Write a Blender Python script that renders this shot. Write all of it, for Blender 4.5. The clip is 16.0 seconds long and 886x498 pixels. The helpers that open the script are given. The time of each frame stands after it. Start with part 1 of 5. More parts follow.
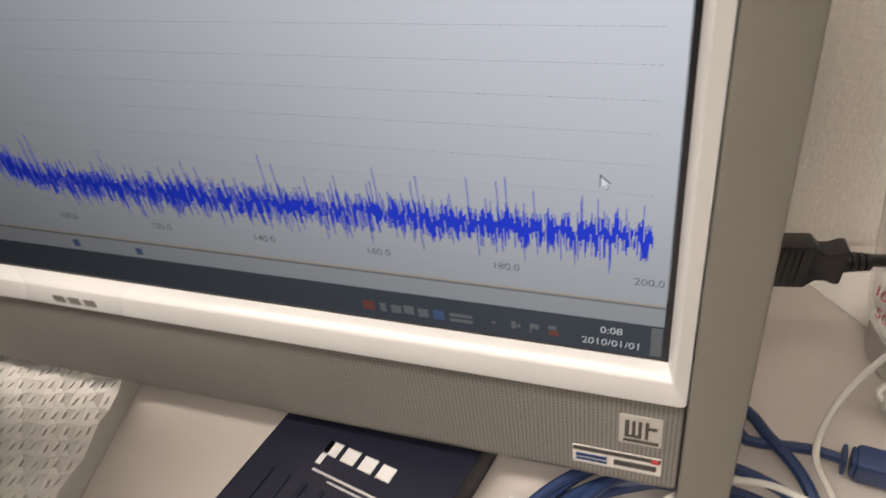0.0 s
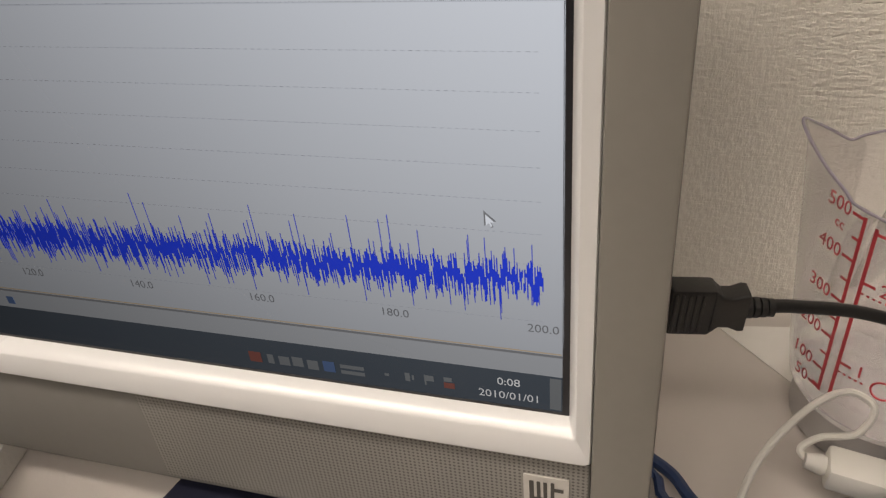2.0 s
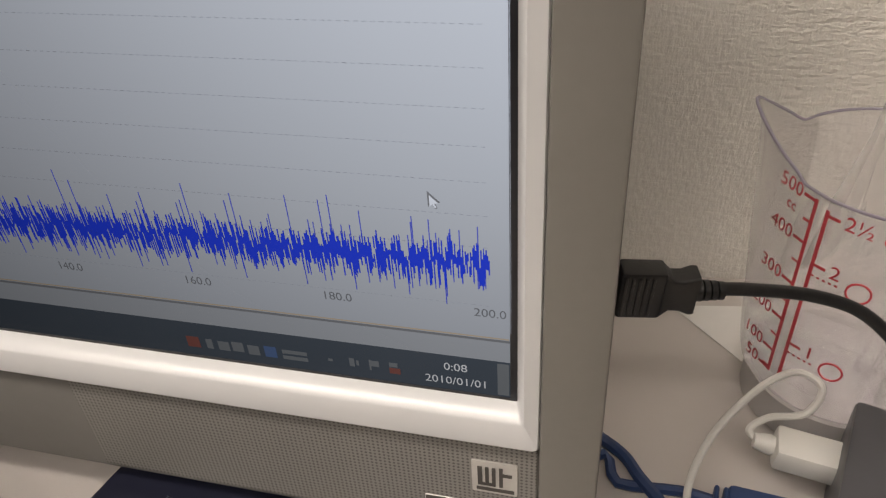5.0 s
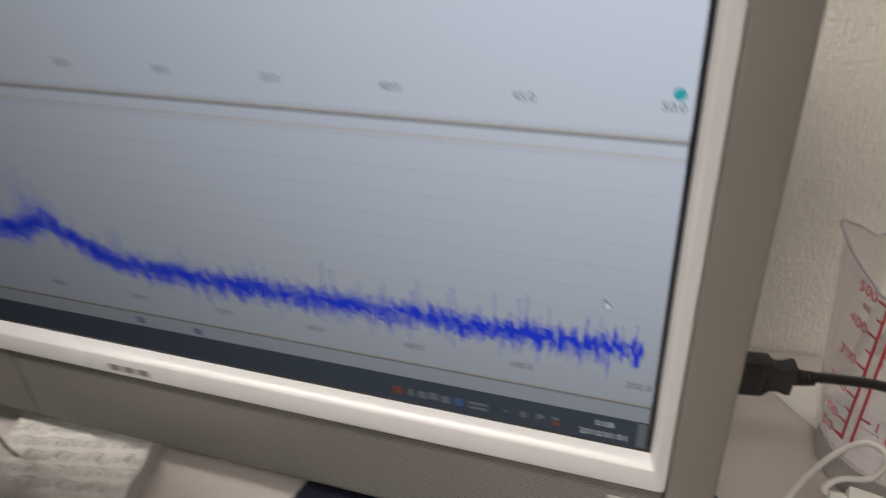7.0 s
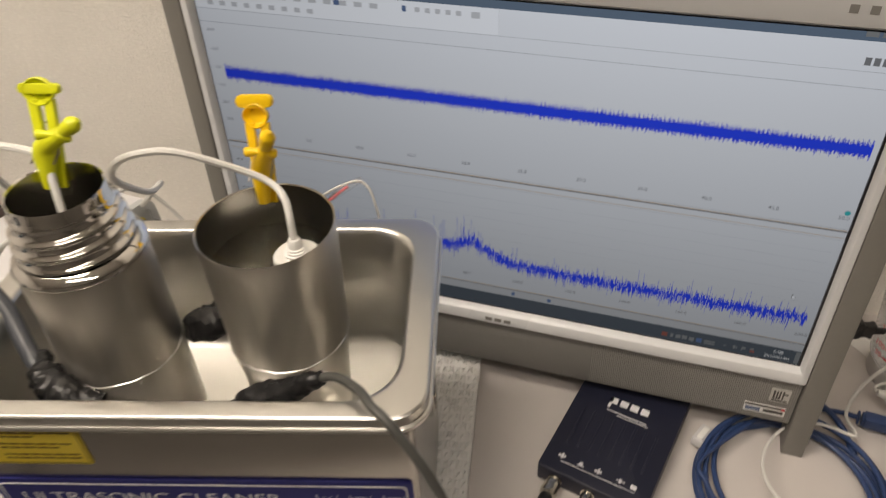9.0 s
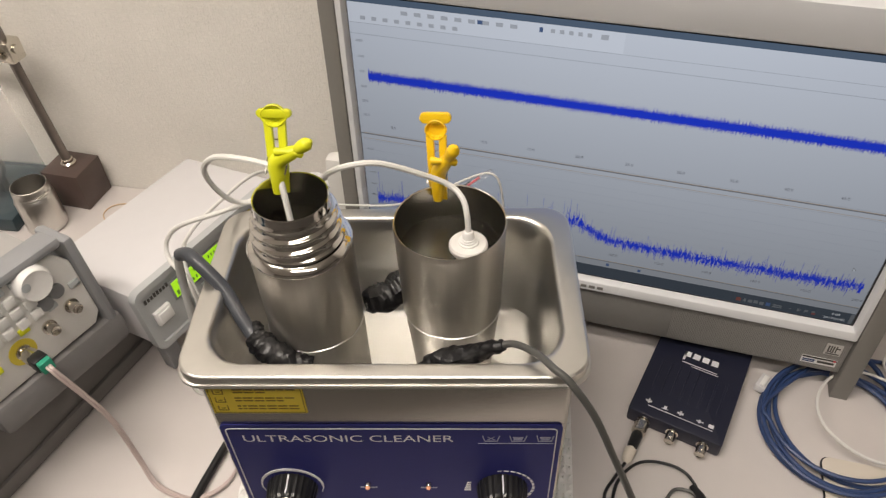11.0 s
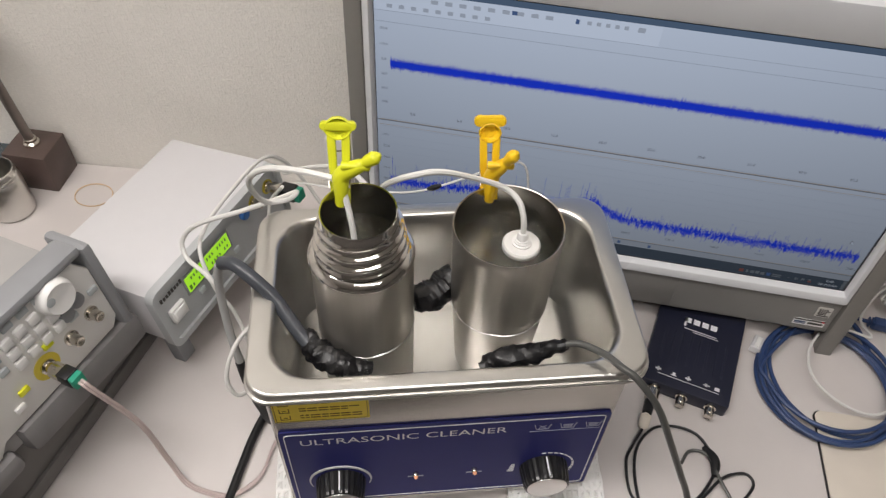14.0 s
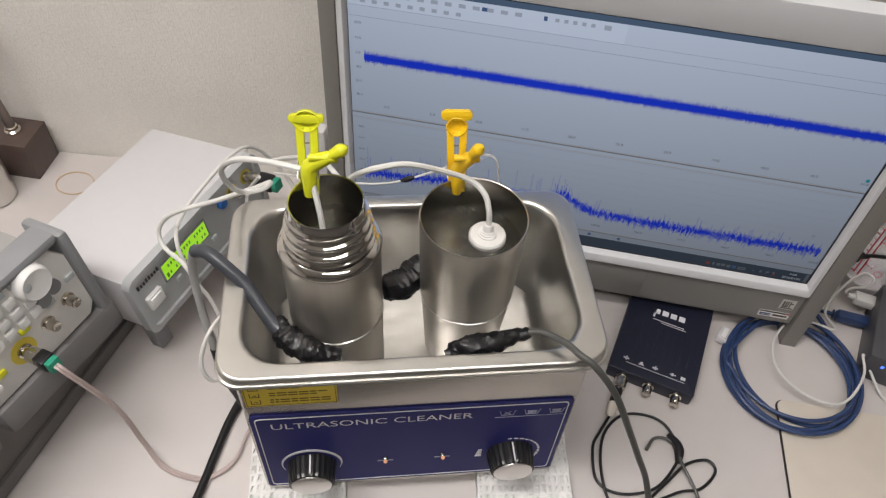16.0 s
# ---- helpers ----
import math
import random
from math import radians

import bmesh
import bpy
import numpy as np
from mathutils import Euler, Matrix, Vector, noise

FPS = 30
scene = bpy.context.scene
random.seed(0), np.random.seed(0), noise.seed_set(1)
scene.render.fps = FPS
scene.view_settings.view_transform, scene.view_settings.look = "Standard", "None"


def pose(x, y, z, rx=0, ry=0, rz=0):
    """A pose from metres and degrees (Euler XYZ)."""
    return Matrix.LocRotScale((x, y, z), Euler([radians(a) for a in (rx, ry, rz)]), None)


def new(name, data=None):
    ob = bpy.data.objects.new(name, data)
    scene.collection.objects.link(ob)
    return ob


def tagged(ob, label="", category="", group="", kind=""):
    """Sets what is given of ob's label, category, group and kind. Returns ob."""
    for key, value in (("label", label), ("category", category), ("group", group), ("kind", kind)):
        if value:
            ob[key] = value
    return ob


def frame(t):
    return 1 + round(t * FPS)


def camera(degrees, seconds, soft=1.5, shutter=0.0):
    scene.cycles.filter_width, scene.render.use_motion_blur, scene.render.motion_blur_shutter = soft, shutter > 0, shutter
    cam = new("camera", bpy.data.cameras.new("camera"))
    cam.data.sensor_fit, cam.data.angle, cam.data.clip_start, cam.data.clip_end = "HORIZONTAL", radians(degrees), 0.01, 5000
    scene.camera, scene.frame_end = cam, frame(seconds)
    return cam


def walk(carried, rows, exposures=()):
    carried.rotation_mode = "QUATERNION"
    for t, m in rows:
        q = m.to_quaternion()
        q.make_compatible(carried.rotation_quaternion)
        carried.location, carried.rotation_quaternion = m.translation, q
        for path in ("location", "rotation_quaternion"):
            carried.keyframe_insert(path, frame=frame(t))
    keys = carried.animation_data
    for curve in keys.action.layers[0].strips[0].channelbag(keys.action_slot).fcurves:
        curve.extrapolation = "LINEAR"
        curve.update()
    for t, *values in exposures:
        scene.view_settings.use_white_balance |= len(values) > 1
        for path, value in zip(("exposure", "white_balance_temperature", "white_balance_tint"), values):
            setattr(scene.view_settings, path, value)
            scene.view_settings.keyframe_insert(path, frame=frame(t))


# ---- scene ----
cam = camera(61.6, 16.0, soft=1.25, shutter=0.5)
# seconds, eye, tilt from straight down, roll, yaw
PATH = [
    (0.0, 0.0033, 0.0488, 0.2911, 50.51, -9.53, 24.13),
    (0.5, 0.0162, 0.0589, 0.2796, 53.60, -8.80, 23.36),
    (1.0, 0.0185, 0.0624, 0.2754, 54.86, -7.77, 21.79),
    (1.5, 0.0201, 0.0621, 0.2755, 55.16, -6.53, 19.84),
    (2.0, 0.0208, 0.0623, 0.2741, 55.06, -6.52, 19.45),
    (2.5, 0.0215, 0.0648, 0.2717, 54.93, -5.96, 18.50),
    (3.0, 0.0225, 0.0655, 0.2703, 54.00, -5.77, 17.44),
    (3.5, 0.0230, 0.0651, 0.2714, 53.84, -5.12, 16.49),
    (4.0, 0.0239, 0.0670, 0.2697, 52.87, -4.55, 15.99),
    (6.5, 0.0221, 0.0729, 0.2790, 53.72, -4.72, 18.47),
    (7.0, -0.0038, 0.0105, 0.3345, 55.80, -3.89, 20.39),
    (7.5, -0.0423, -0.0598, 0.3961, 59.22, -3.70, 20.84),
    (8.0, -0.0793, -0.1210, 0.4523, 58.42, -3.03, 21.10),
    (8.5, -0.1040, -0.1843, 0.5118, 53.52, -2.45, 20.78),
    (9.0, -0.1306, -0.2434, 0.5589, 50.60, -2.85, 19.92),
    (9.5, -0.1625, -0.2841, 0.6003, 47.31, -3.00, 18.97),
    (10.0, -0.1870, -0.3094, 0.6261, 47.28, -2.21, 18.72),
    (12.5, -0.2973, -0.3478, 0.6680, 42.87, -1.95, 17.33),
    (13.0, -0.3279, -0.3564, 0.6675, 42.22, -0.35, 13.67),
    (13.5, -0.3363, -0.3433, 0.6804, 41.74, 2.13, 10.89),
    (14.0, -0.3392, -0.3218, 0.6953, 40.73, 2.93, 8.62),
    (14.5, -0.3369, -0.3198, 0.6988, 39.25, 4.11, 6.71),
    (15.0, -0.3316, -0.3185, 0.7024, 38.76, 4.80, 5.99),
    (15.5, -0.3263, -0.3216, 0.7092, 39.19, 4.87, 6.73),
    (16.0, -0.3196, -0.3289, 0.7078, 40.08, 4.29, 7.51),
]
walk(cam, [(t, pose(x, y, z, 0, 0, yaw) @ pose(0, 0, 0, tilt) @ pose(0, 0, 0, 0, 0, roll)) for t, x, y, z, tilt, roll, yaw in PATH],
     exposures=[(0.0, 0.34, 7000, 11), (1.5, 0.20, 7100, 11), (4.2, 0.10, 6850, 11), (7.0, -0.02, 6550, 10), (7.7, -0.18, 6350, 10), (8.1, -0.28, 6350, 10), (8.5, -0.32, 6750, 10), (9.0, -0.26, 7100, 10), (9.5, -0.22, 7500, 10), (10.2, -0.18, 7150, 10), (12.5, -0.28, 6200, 10), (16.0, -0.34, 6100, 10)])

# ---- world and lamps ----
world = bpy.data.worlds.new("room_world")
world.use_nodes = True
world.node_tree.nodes["Background"].inputs[0].default_value = (0.9, 0.95, 1.0, 1)
world.node_tree.nodes["Background"].inputs[1].default_value = 0.05
scene.world = world


def lamp(x, y, z, sx, sy, watts, turn=0.0):
    data = bpy.data.lights.new("ceiling_tube", "AREA")
    data.shape, data.size, data.size_y, data.energy, data.color = "RECTANGLE", sx, sy, watts, (1.0, 0.912, 0.832)
    ob = new("ceiling_tube_lamp", data)
    ob.matrix_basis = pose(x, y, z, 0, 0, turn)
    return ob


LAMPS = [(-0.90, -0.38, 27.5), (0.06, -0.85, 12.5)]
for lx, ly, watts in LAMPS:
    lamp(lx, ly, 1.66, 1.2, 0.22, watts, 5.6)


# ---- materials ----
def material(name, colour, rough=0.5, metal=0.0, vary=0.06, scale=60.0, bump=0.0, bump_scale=400.0, stretch=(1, 1, 1),
             glow=None, glow_strength=1.0, coat=0.0, spot=0.0):
    m = bpy.data.materials.new(name)
    m.use_nodes = True
    nt = m.node_tree
    b = nt.nodes["Principled BSDF"]
    b.inputs["Roughness"].default_value, b.inputs["Metallic"].default_value = rough, metal
    b.inputs["Coat Weight"].default_value = coat
    co = nt.nodes.new("ShaderNodeTexCoord")
    mp = nt.nodes.new("ShaderNodeMapping")
    mp.inputs["Scale"].default_value = stretch
    nt.links.new(co.outputs["Object"], mp.inputs["Vector"])
    n1 = nt.nodes.new("ShaderNodeTexNoise")
    n1.inputs["Scale"].default_value, n1.inputs["Detail"].default_value = scale, 6
    n2 = nt.nodes.new("ShaderNodeTexNoise")
    n2.inputs["Scale"].default_value, n2.inputs["Detail"].default_value = scale / 9, 3
    for n in (n1, n2):
        nt.links.new(mp.outputs[0], n.inputs["Vector"])
    add = nt.nodes.new("ShaderNodeMath")
    nt.links.new(n1.outputs["Fac"], add.inputs[0])
    nt.links.new(n2.outputs["Fac"], add.inputs[1])
    ramp = nt.nodes.new("ShaderNodeMapRange")
    ramp.inputs[1].default_value, ramp.inputs[2].default_value = 0.6, 1.4
    ramp.inputs[3].default_value, ramp.inputs[4].default_value = 1 - vary, 1 + vary
    nt.links.new(add.outputs[0], ramp.inputs[0])
    mul = nt.nodes.new("ShaderNodeMixRGB")
    mul.blend_type, mul.inputs[0].default_value, mul.inputs[1].default_value = "MULTIPLY", 1.0, (*colour, 1)
    nt.links.new(ramp.outputs[0], mul.inputs[2])
    nt.links.new(mul.outputs[0], b.inputs["Base Color"])
    rr = nt.nodes.new("ShaderNodeMapRange")
    rr.inputs[3].default_value, rr.inputs[4].default_value = max(rough - 0.06, 0.02), min(rough + 0.06, 1)
    nt.links.new(n2.outputs["Fac"], rr.inputs[0])
    nt.links.new(rr.outputs[0], b.inputs["Roughness"])
    if bump:
        n3 = nt.nodes.new("ShaderNodeTexNoise")
        n3.inputs["Scale"].default_value, n3.inputs["Detail"].default_value = bump_scale, 4
        nt.links.new(mp.outputs[0], n3.inputs["Vector"])
        bp = nt.nodes.new("ShaderNodeBump")
        bp.inputs["Strength"].default_value, bp.inputs["Distance"].default_value = bump, 0.001
        nt.links.new(n3.outputs["Fac"], bp.inputs["Height"])
        nt.links.new(bp.outputs[0], b.inputs["Normal"])
    if glow:
        b.inputs["Emission Color"].default_value, b.inputs["Emission Strength"].default_value = (*glow, 1), glow_strength
    return m


def clear(name, tint, rough=0.0, ior=1.45, milky=0.0, ripple=0.12):
    m = bpy.data.materials.new(name)
    m.use_nodes = True
    nt = m.node_tree
    b = nt.nodes["Principled BSDF"]
    b.inputs["Base Color"].default_value, b.inputs["Roughness"].default_value = (*tint, 1), rough
    b.inputs["IOR"].default_value, b.inputs["Transmission Weight"].default_value = ior, 1.0
    n = nt.nodes.new("ShaderNodeTexNoise")
    n.inputs["Scale"].default_value = 45
    bp = nt.nodes.new("ShaderNodeBump")
    bp.inputs["Strength"].default_value, bp.inputs["Distance"].default_value = ripple, 0.002
    nt.links.new(n.outputs["Fac"], bp.inputs["Height"])
    nt.links.new(bp.outputs[0], b.inputs["Normal"])
    if milky:
        mix, d = nt.nodes.new("ShaderNodeMixShader"), nt.nodes.new("ShaderNodeBsdfDiffuse")
        tr = nt.nodes.new("ShaderNodeBsdfTransparent")
        add = nt.nodes.new("ShaderNodeMixShader")
        d.inputs[0].default_value = (*tint, 1)
        mix.inputs[0].default_value = 0.5
        add.inputs[0].default_value = milky
        nt.links.new(b.outputs[0], mix.inputs[1])
        nt.links.new(tr.outputs[0], mix.inputs[2])
        nt.links.new(mix.outputs[0], add.inputs[1])
        nt.links.new(d.outputs[0], add.inputs[2])
        nt.links.new(add.outputs[0], nt.nodes["Material Output"].inputs[0])
    return m


def wallpaper():
    """Vinyl paper with the relief of a coarse weave: long level threads crossed by shorter upright ones."""
    m = material("woven_wallpaper", (0.89, 0.86, 0.80), 0.85, vary=0.05, scale=14)
    nt = m.node_tree
    b = nt.nodes["Principled BSDF"]
    co = nt.nodes.new("ShaderNodeTexCoord")
    h = None
    for sx, sz, w in ((150, 500, 1.0), (500, 150, 0.6), (1100, 1100, 0.2)):
        mp = nt.nodes.new("ShaderNodeMapping")
        mp.inputs["Scale"].default_value = (sx, sx, sz)
        n = nt.nodes.new("ShaderNodeTexNoise")
        n.inputs["Scale"].default_value, n.inputs["Detail"].default_value = 1.0, 2
        nt.links.new(co.outputs["Object"], mp.inputs[0])
        nt.links.new(mp.outputs[0], n.inputs["Vector"])
        k = nt.nodes.new("ShaderNodeMath")
        k.operation, k.inputs[1].default_value = "MULTIPLY", w
        nt.links.new(n.outputs["Fac"], k.inputs[0])
        if h:
            a = nt.nodes.new("ShaderNodeMath")
            nt.links.new(h.outputs[0], a.inputs[0])
            nt.links.new(k.outputs[0], a.inputs[1])
            h = a
        else:
            h = k
    bp = nt.nodes.new("ShaderNodeBump")
    bp.inputs["Strength"].default_value, bp.inputs["Distance"].default_value = 0.75, 0.0021
    nt.links.new(h.outputs[0], bp.inputs["Height"])
    nt.links.new(bp.outputs[0], b.inputs["Normal"])
    # shadows between the threads, painted into the colour from the weave's height
    thread_shade = nt.nodes.new("ShaderNodeMapRange")
    thread_shade.inputs[1].default_value, thread_shade.inputs[2].default_value = 0.85, 1.50
    thread_shade.inputs[3].default_value, thread_shade.inputs[4].default_value = 0.92, 1.05
    nt.links.new(h.outputs[0], thread_shade.inputs[0])
    mix = nt.nodes.new("ShaderNodeMixRGB")
    mix.blend_type, mix.inputs[0].default_value = "MULTIPLY", 1.0
    nt.links.new(b.inputs["Base Color"].links[0].from_socket, mix.inputs[1])
    nt.links.new(thread_shade.outputs[0], mix.inputs[2])
    nt.links.new(mix.outputs[0], b.inputs["Base Color"])
    return m


FILM_TINT, FILM_GAIN = (0.204, 0.200, 0.196), 7.5


def under_film(m):
    """Behind the screen's polarising film: what shines through it dims towards a slanting view."""
    b = m.node_tree.nodes["Principled BSDF"]
    b.inputs["Coat Weight"].default_value, b.inputs["Coat IOR"].default_value = 1.0, 1.02
    b.inputs["Coat Roughness"].default_value = 0.2
    b.inputs["Coat Tint"].default_value = (*FILM_TINT, 1)
    b.inputs["Emission Strength"].default_value *= FILM_GAIN
    return m


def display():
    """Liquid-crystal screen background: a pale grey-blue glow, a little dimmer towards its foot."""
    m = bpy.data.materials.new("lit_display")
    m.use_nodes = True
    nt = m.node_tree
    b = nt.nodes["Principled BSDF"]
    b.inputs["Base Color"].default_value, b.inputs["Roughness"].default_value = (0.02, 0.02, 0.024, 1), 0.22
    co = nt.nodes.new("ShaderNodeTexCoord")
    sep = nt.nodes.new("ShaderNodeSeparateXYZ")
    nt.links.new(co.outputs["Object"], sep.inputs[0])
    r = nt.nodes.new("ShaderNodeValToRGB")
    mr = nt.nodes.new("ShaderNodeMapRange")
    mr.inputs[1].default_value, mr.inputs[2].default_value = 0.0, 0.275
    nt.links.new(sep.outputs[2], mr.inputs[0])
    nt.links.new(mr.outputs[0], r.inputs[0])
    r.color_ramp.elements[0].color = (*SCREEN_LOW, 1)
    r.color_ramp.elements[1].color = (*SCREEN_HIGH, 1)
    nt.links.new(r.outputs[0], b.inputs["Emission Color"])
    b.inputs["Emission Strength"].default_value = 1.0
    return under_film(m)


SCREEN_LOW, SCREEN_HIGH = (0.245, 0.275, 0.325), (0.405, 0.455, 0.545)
M = {}
M["wall"] = wallpaper()
M["desk"] = material("grey_laminate", (0.60, 0.56, 0.54), 0.45, vary=0.035, scale=25, bump=0.05, bump_scale=900)
M["plain"] = material("off_white_paint", (0.75, 0.73, 0.70), 0.8, scale=8)
# for walls out of view: darkened so that steel and panel reflect less light
M["dimwall"] = material("dark_unseen_wall", (0.24, 0.225, 0.205), 0.8, scale=8)
M["floor"] = material("vinyl_floor", (0.16, 0.15, 0.14), 0.6, scale=6)
M["bezel"] = material("white_gloss_plastic", (0.68, 0.69, 0.71), 0.28, vary=0.02, scale=20)
M["greyframe"] = material("warm_grey_plastic", (0.205, 0.195, 0.18), 0.5, vary=0.03, scale=300, bump=0.04, bump_scale=2500)
M["silverband"] = material("silver_grey_plastic", (0.205, 0.198, 0.19), 0.45, vary=0.03, scale=200)
M["emblem"] = material("silver_foil", (0.56, 0.55, 0.53), 0.3, 0.4, vary=0.08, scale=300)
M["hole"] = material("dark_hole", (0.08, 0.075, 0.07), 0.9)
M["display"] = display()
M["ink"] = material("trace_blue", (0.0, 0.0, 0.02), 0.3, glow=(0.010, 0.032, 0.47), glow_strength=1.0)
M["faintink"] = material("trace_pale_blue", (0.0, 0.0, 0.02), 0.3, glow=(0.04, 0.06, 0.44), glow_strength=1.0)
M["greyline"] = material("screen_grey_line", (0, 0, 0), 0.3, glow=(0.12, 0.13, 0.15))
M["paleline"] = material("screen_pale_line", (0, 0, 0), 0.3, glow=(0.262, 0.295, 0.36))
M["screentext"] = material("screen_text_grey", (0, 0, 0), 0.3, glow=(0.10, 0.11, 0.13))
M["taskbar"] = material("taskbar_slate", (0.01, 0.01, 0.012), 0.25, glow=(0.040, 0.052, 0.070), scale=10)
M["titlebar"] = material("titlebar_slate", (0.01, 0.01, 0.012), 0.25, glow=(0.06, 0.09, 0.14), scale=10)
M["toolbar"] = material("toolbar_pale", (0.02, 0.02, 0.02), 0.25, glow=(0.43, 0.48, 0.57), scale=10)
M["tabstrip"] = material("tabstrip_grey", (0.02, 0.02, 0.02), 0.25, glow=(0.22, 0.245, 0.285), scale=10)
M["paletext"] = material("screen_pale_text", (0, 0, 0), 0.3, glow=(0.42, 0.45, 0.5))
M["iconred"] = material("icon_red", (0, 0, 0), 0.3, glow=(0.13, 0.05, 0.045))
M["iconblue"] = material("icon_blue", (0, 0, 0), 0.3, glow=(0.05, 0.085, 0.18))
M["icongrey"] = material("icon_grey", (0, 0, 0), 0.3, glow=(0.105, 0.118, 0.135))
M["toolicon"] = material("tool_icon_grey", (0, 0, 0), 0.3, glow=(0.27, 0.30, 0.355))
M["teal"] = material("teal_marker", (0, 0, 0), 0.3, glow=(0.02, 0.22, 0.26))
M["tanline"] = material("screen_tan_line", (0, 0, 0), 0.3, glow=(0.30, 0.255, 0.20))
for key in ("ink", "faintink", "greyline", "paleline", "screentext", "taskbar", "titlebar", "toolbar", "tabstrip", "paletext", "iconred", "iconblue", "icongrey", "toolicon", "teal", "tanline"):
    under_film(M[key])
M["blackrim"] = material("black_screen_edge", (0.012, 0.012, 0.016), 0.35)
M["steel"] = material("brushed_steel", (0.43, 0.41, 0.38), 0.22, 1.0, vary=0.05, scale=60, bump=0.02, bump_scale=500, stretch=(0.15, 1, 1))
M["tanksteel"] = material("tank_steel", (0.66, 0.645, 0.615), 0.30, 1.0, vary=0.05, scale=40)
M["bottlesteel"] = material("bottle_steel", (0.58, 0.55, 0.505), 0.32, 1.0, vary=0.06, scale=220, bump=0.010, bump_scale=900, stretch=(1, 1, 0.04))
def brushed_round(m):
    """Turned finish: fine lines run round the axis, so that highlights draw out along it."""
    b = m.node_tree.nodes["Principled BSDF"]
    t = m.node_tree.nodes.new("ShaderNodeTangent")
    t.direction_type, t.axis = "RADIAL", "Z"
    m.node_tree.links.new(t.outputs[0], b.inputs["Tangent"])
    b.inputs["Anisotropic"].default_value, b.inputs["Anisotropic Rotation"].default_value = 0.65, 0.25


brushed_round(M["bottlesteel"])
M["polished"] = material("polished_steel", (0.80, 0.77, 0.73), 0.11, 1.0, vary=0.03)
M["darksteel"] = material("dark_mottled_steel", (0.46, 0.44, 0.40), 0.25, 1.0, vary=0.2, scale=50)
M["navy"] = material("navy_panel", (0.026, 0.029, 0.160), 0.55, vary=0.05, scale=30)
M["navy"].node_tree.nodes["Principled BSDF"].inputs["Specular IOR Level"].default_value = 0.2
M["print"] = material("white_print", (0.75, 0.75, 0.78), 0.6)
M["dimprint"] = material("dim_print", (0.30, 0.31, 0.42), 0.6)
M["yellowlabel"] = material("yellow_label", (0.78, 0.60, 0.06), 0.5, scale=40)
M["brownprint"] = material("brown_print", (0.20, 0.13, 0.02), 0.6)
M["knobblack"] = material("black_knob_plastic", (0.012, 0.012, 0.012), 0.3)
M["alu"] = material("spun_aluminium", (0.75, 0.74, 0.72), 0.3, 1.0, vary=0.04, scale=200)
M["amber"] = material("amber_lens", (0.75, 0.36, 0.22), 0.2, glow=(0.9, 0.42, 0.22), glow_strength=0.25)
M["foam"] = material("white_foam_net", (0.84, 0.83, 0.81), 0.8, vary=0.03, scale=90, bump=0.3, bump_scale=500)
M["scope"] = material("dark_blue_plastic", (0.013, 0.015, 0.032), 0.45, vary=0.06, scale=100, bump=0.05, bump_scale=1500)
M["nickel"] = material("nickel_plating", (0.66, 0.62, 0.55), 0.22, 1.0)
M["black"] = material("black_rubber", (0.009, 0.009, 0.010), 0.42, scale=80, bump=0.1, bump_scale=600)
M["sealant"] = material("glossy_black_sealant", (0.008, 0.008, 0.009), 0.34, vary=0.2, scale=90, bump=0.6, bump_scale=220)
M["greycable"] = material("dark_grey_cable", (0.055, 0.06, 0.07), 0.35, scale=80)
M["thincable"] = material("grey_coax", (0.075, 0.075, 0.07), 0.35, scale=80)
M["whitecable"] = material("white_cable", (0.72, 0.71, 0.68), 0.45, vary=0.03, scale=80)
M["bluecable"] = material("blue_cable", (0.028, 0.055, 0.15), 0.4, vary=0.06, scale=80)
M["palecable"] = material("pale_grey_cable", (0.42, 0.42, 0.41), 0.4, scale=80)
M["pinkcable"] = material("clear_pink_twin_lead", (0.50, 0.41, 0.39), 0.35, scale=80)
M["limeclip"] = material("lime_yellow_plastic", (0.72, 0.74, 0.02), 0.4, vary=0.03, scale=60)
M["yellowclip"] = material("orange_yellow_plastic", (0.88, 0.56, 0.01), 0.4, vary=0.03, scale=60)
M["spring"] = material("spring_wire", (0.35, 0.33, 0.3), 0.35, 1.0)
M["psu"] = material("light_grey_case", (0.62, 0.61, 0.62), 0.5, vary=0.02, scale=60, bump=0.05, bump_scale=1200)
M["psufront"] = material("grey_front_panel", (0.45, 0.465, 0.47), 0.5, vary=0.03, scale=60)
M["lcd"] = material("green_lcd", (0.25, 0.5, 0.02), 0.25, glow=(0.42, 0.86, 0.02), glow_strength=0.75)
M["lcdink"] = material("lcd_segments", (0.16, 0.36, 0.02), 0.4)
M["genface"] = material("pale_grey_panel", (0.77, 0.755, 0.725), 0.5, vary=0.03, scale=60)
M["bumper"] = material("blue_grey_rubber", (0.27, 0.275, 0.285), 0.55, vary=0.05, scale=60)
M["darkbumper"] = material("dark_grey_rubber", (0.20, 0.192, 0.192), 0.6, vary=0.08, scale=60)
M["gencase"] = material("grey_case_top", (0.37, 0.36, 0.35), 0.55, vary=0.04, scale=40)
M["key"] = material("white_keys", (0.84, 0.83, 0.81), 0.45)
M["keyblue"] = material("blue_grey_keys", (0.13, 0.17, 0.23), 0.45)
M["keydim"] = material("pale_keys", (0.48, 0.51, 0.52), 0.45)
M["gendisplay"] = material("dark_display", (0.01, 0.012, 0.02), 0.15, glow=(0.01, 0.016, 0.03))
M["gentrace"] = material("display_cyan", (0, 0, 0), 0.3, glow=(0.1, 0.4, 0.5), glow_strength=0.7)
M["yellowring"] = material("yellow_ring", (0.62, 0.50, 0.05), 0.5)
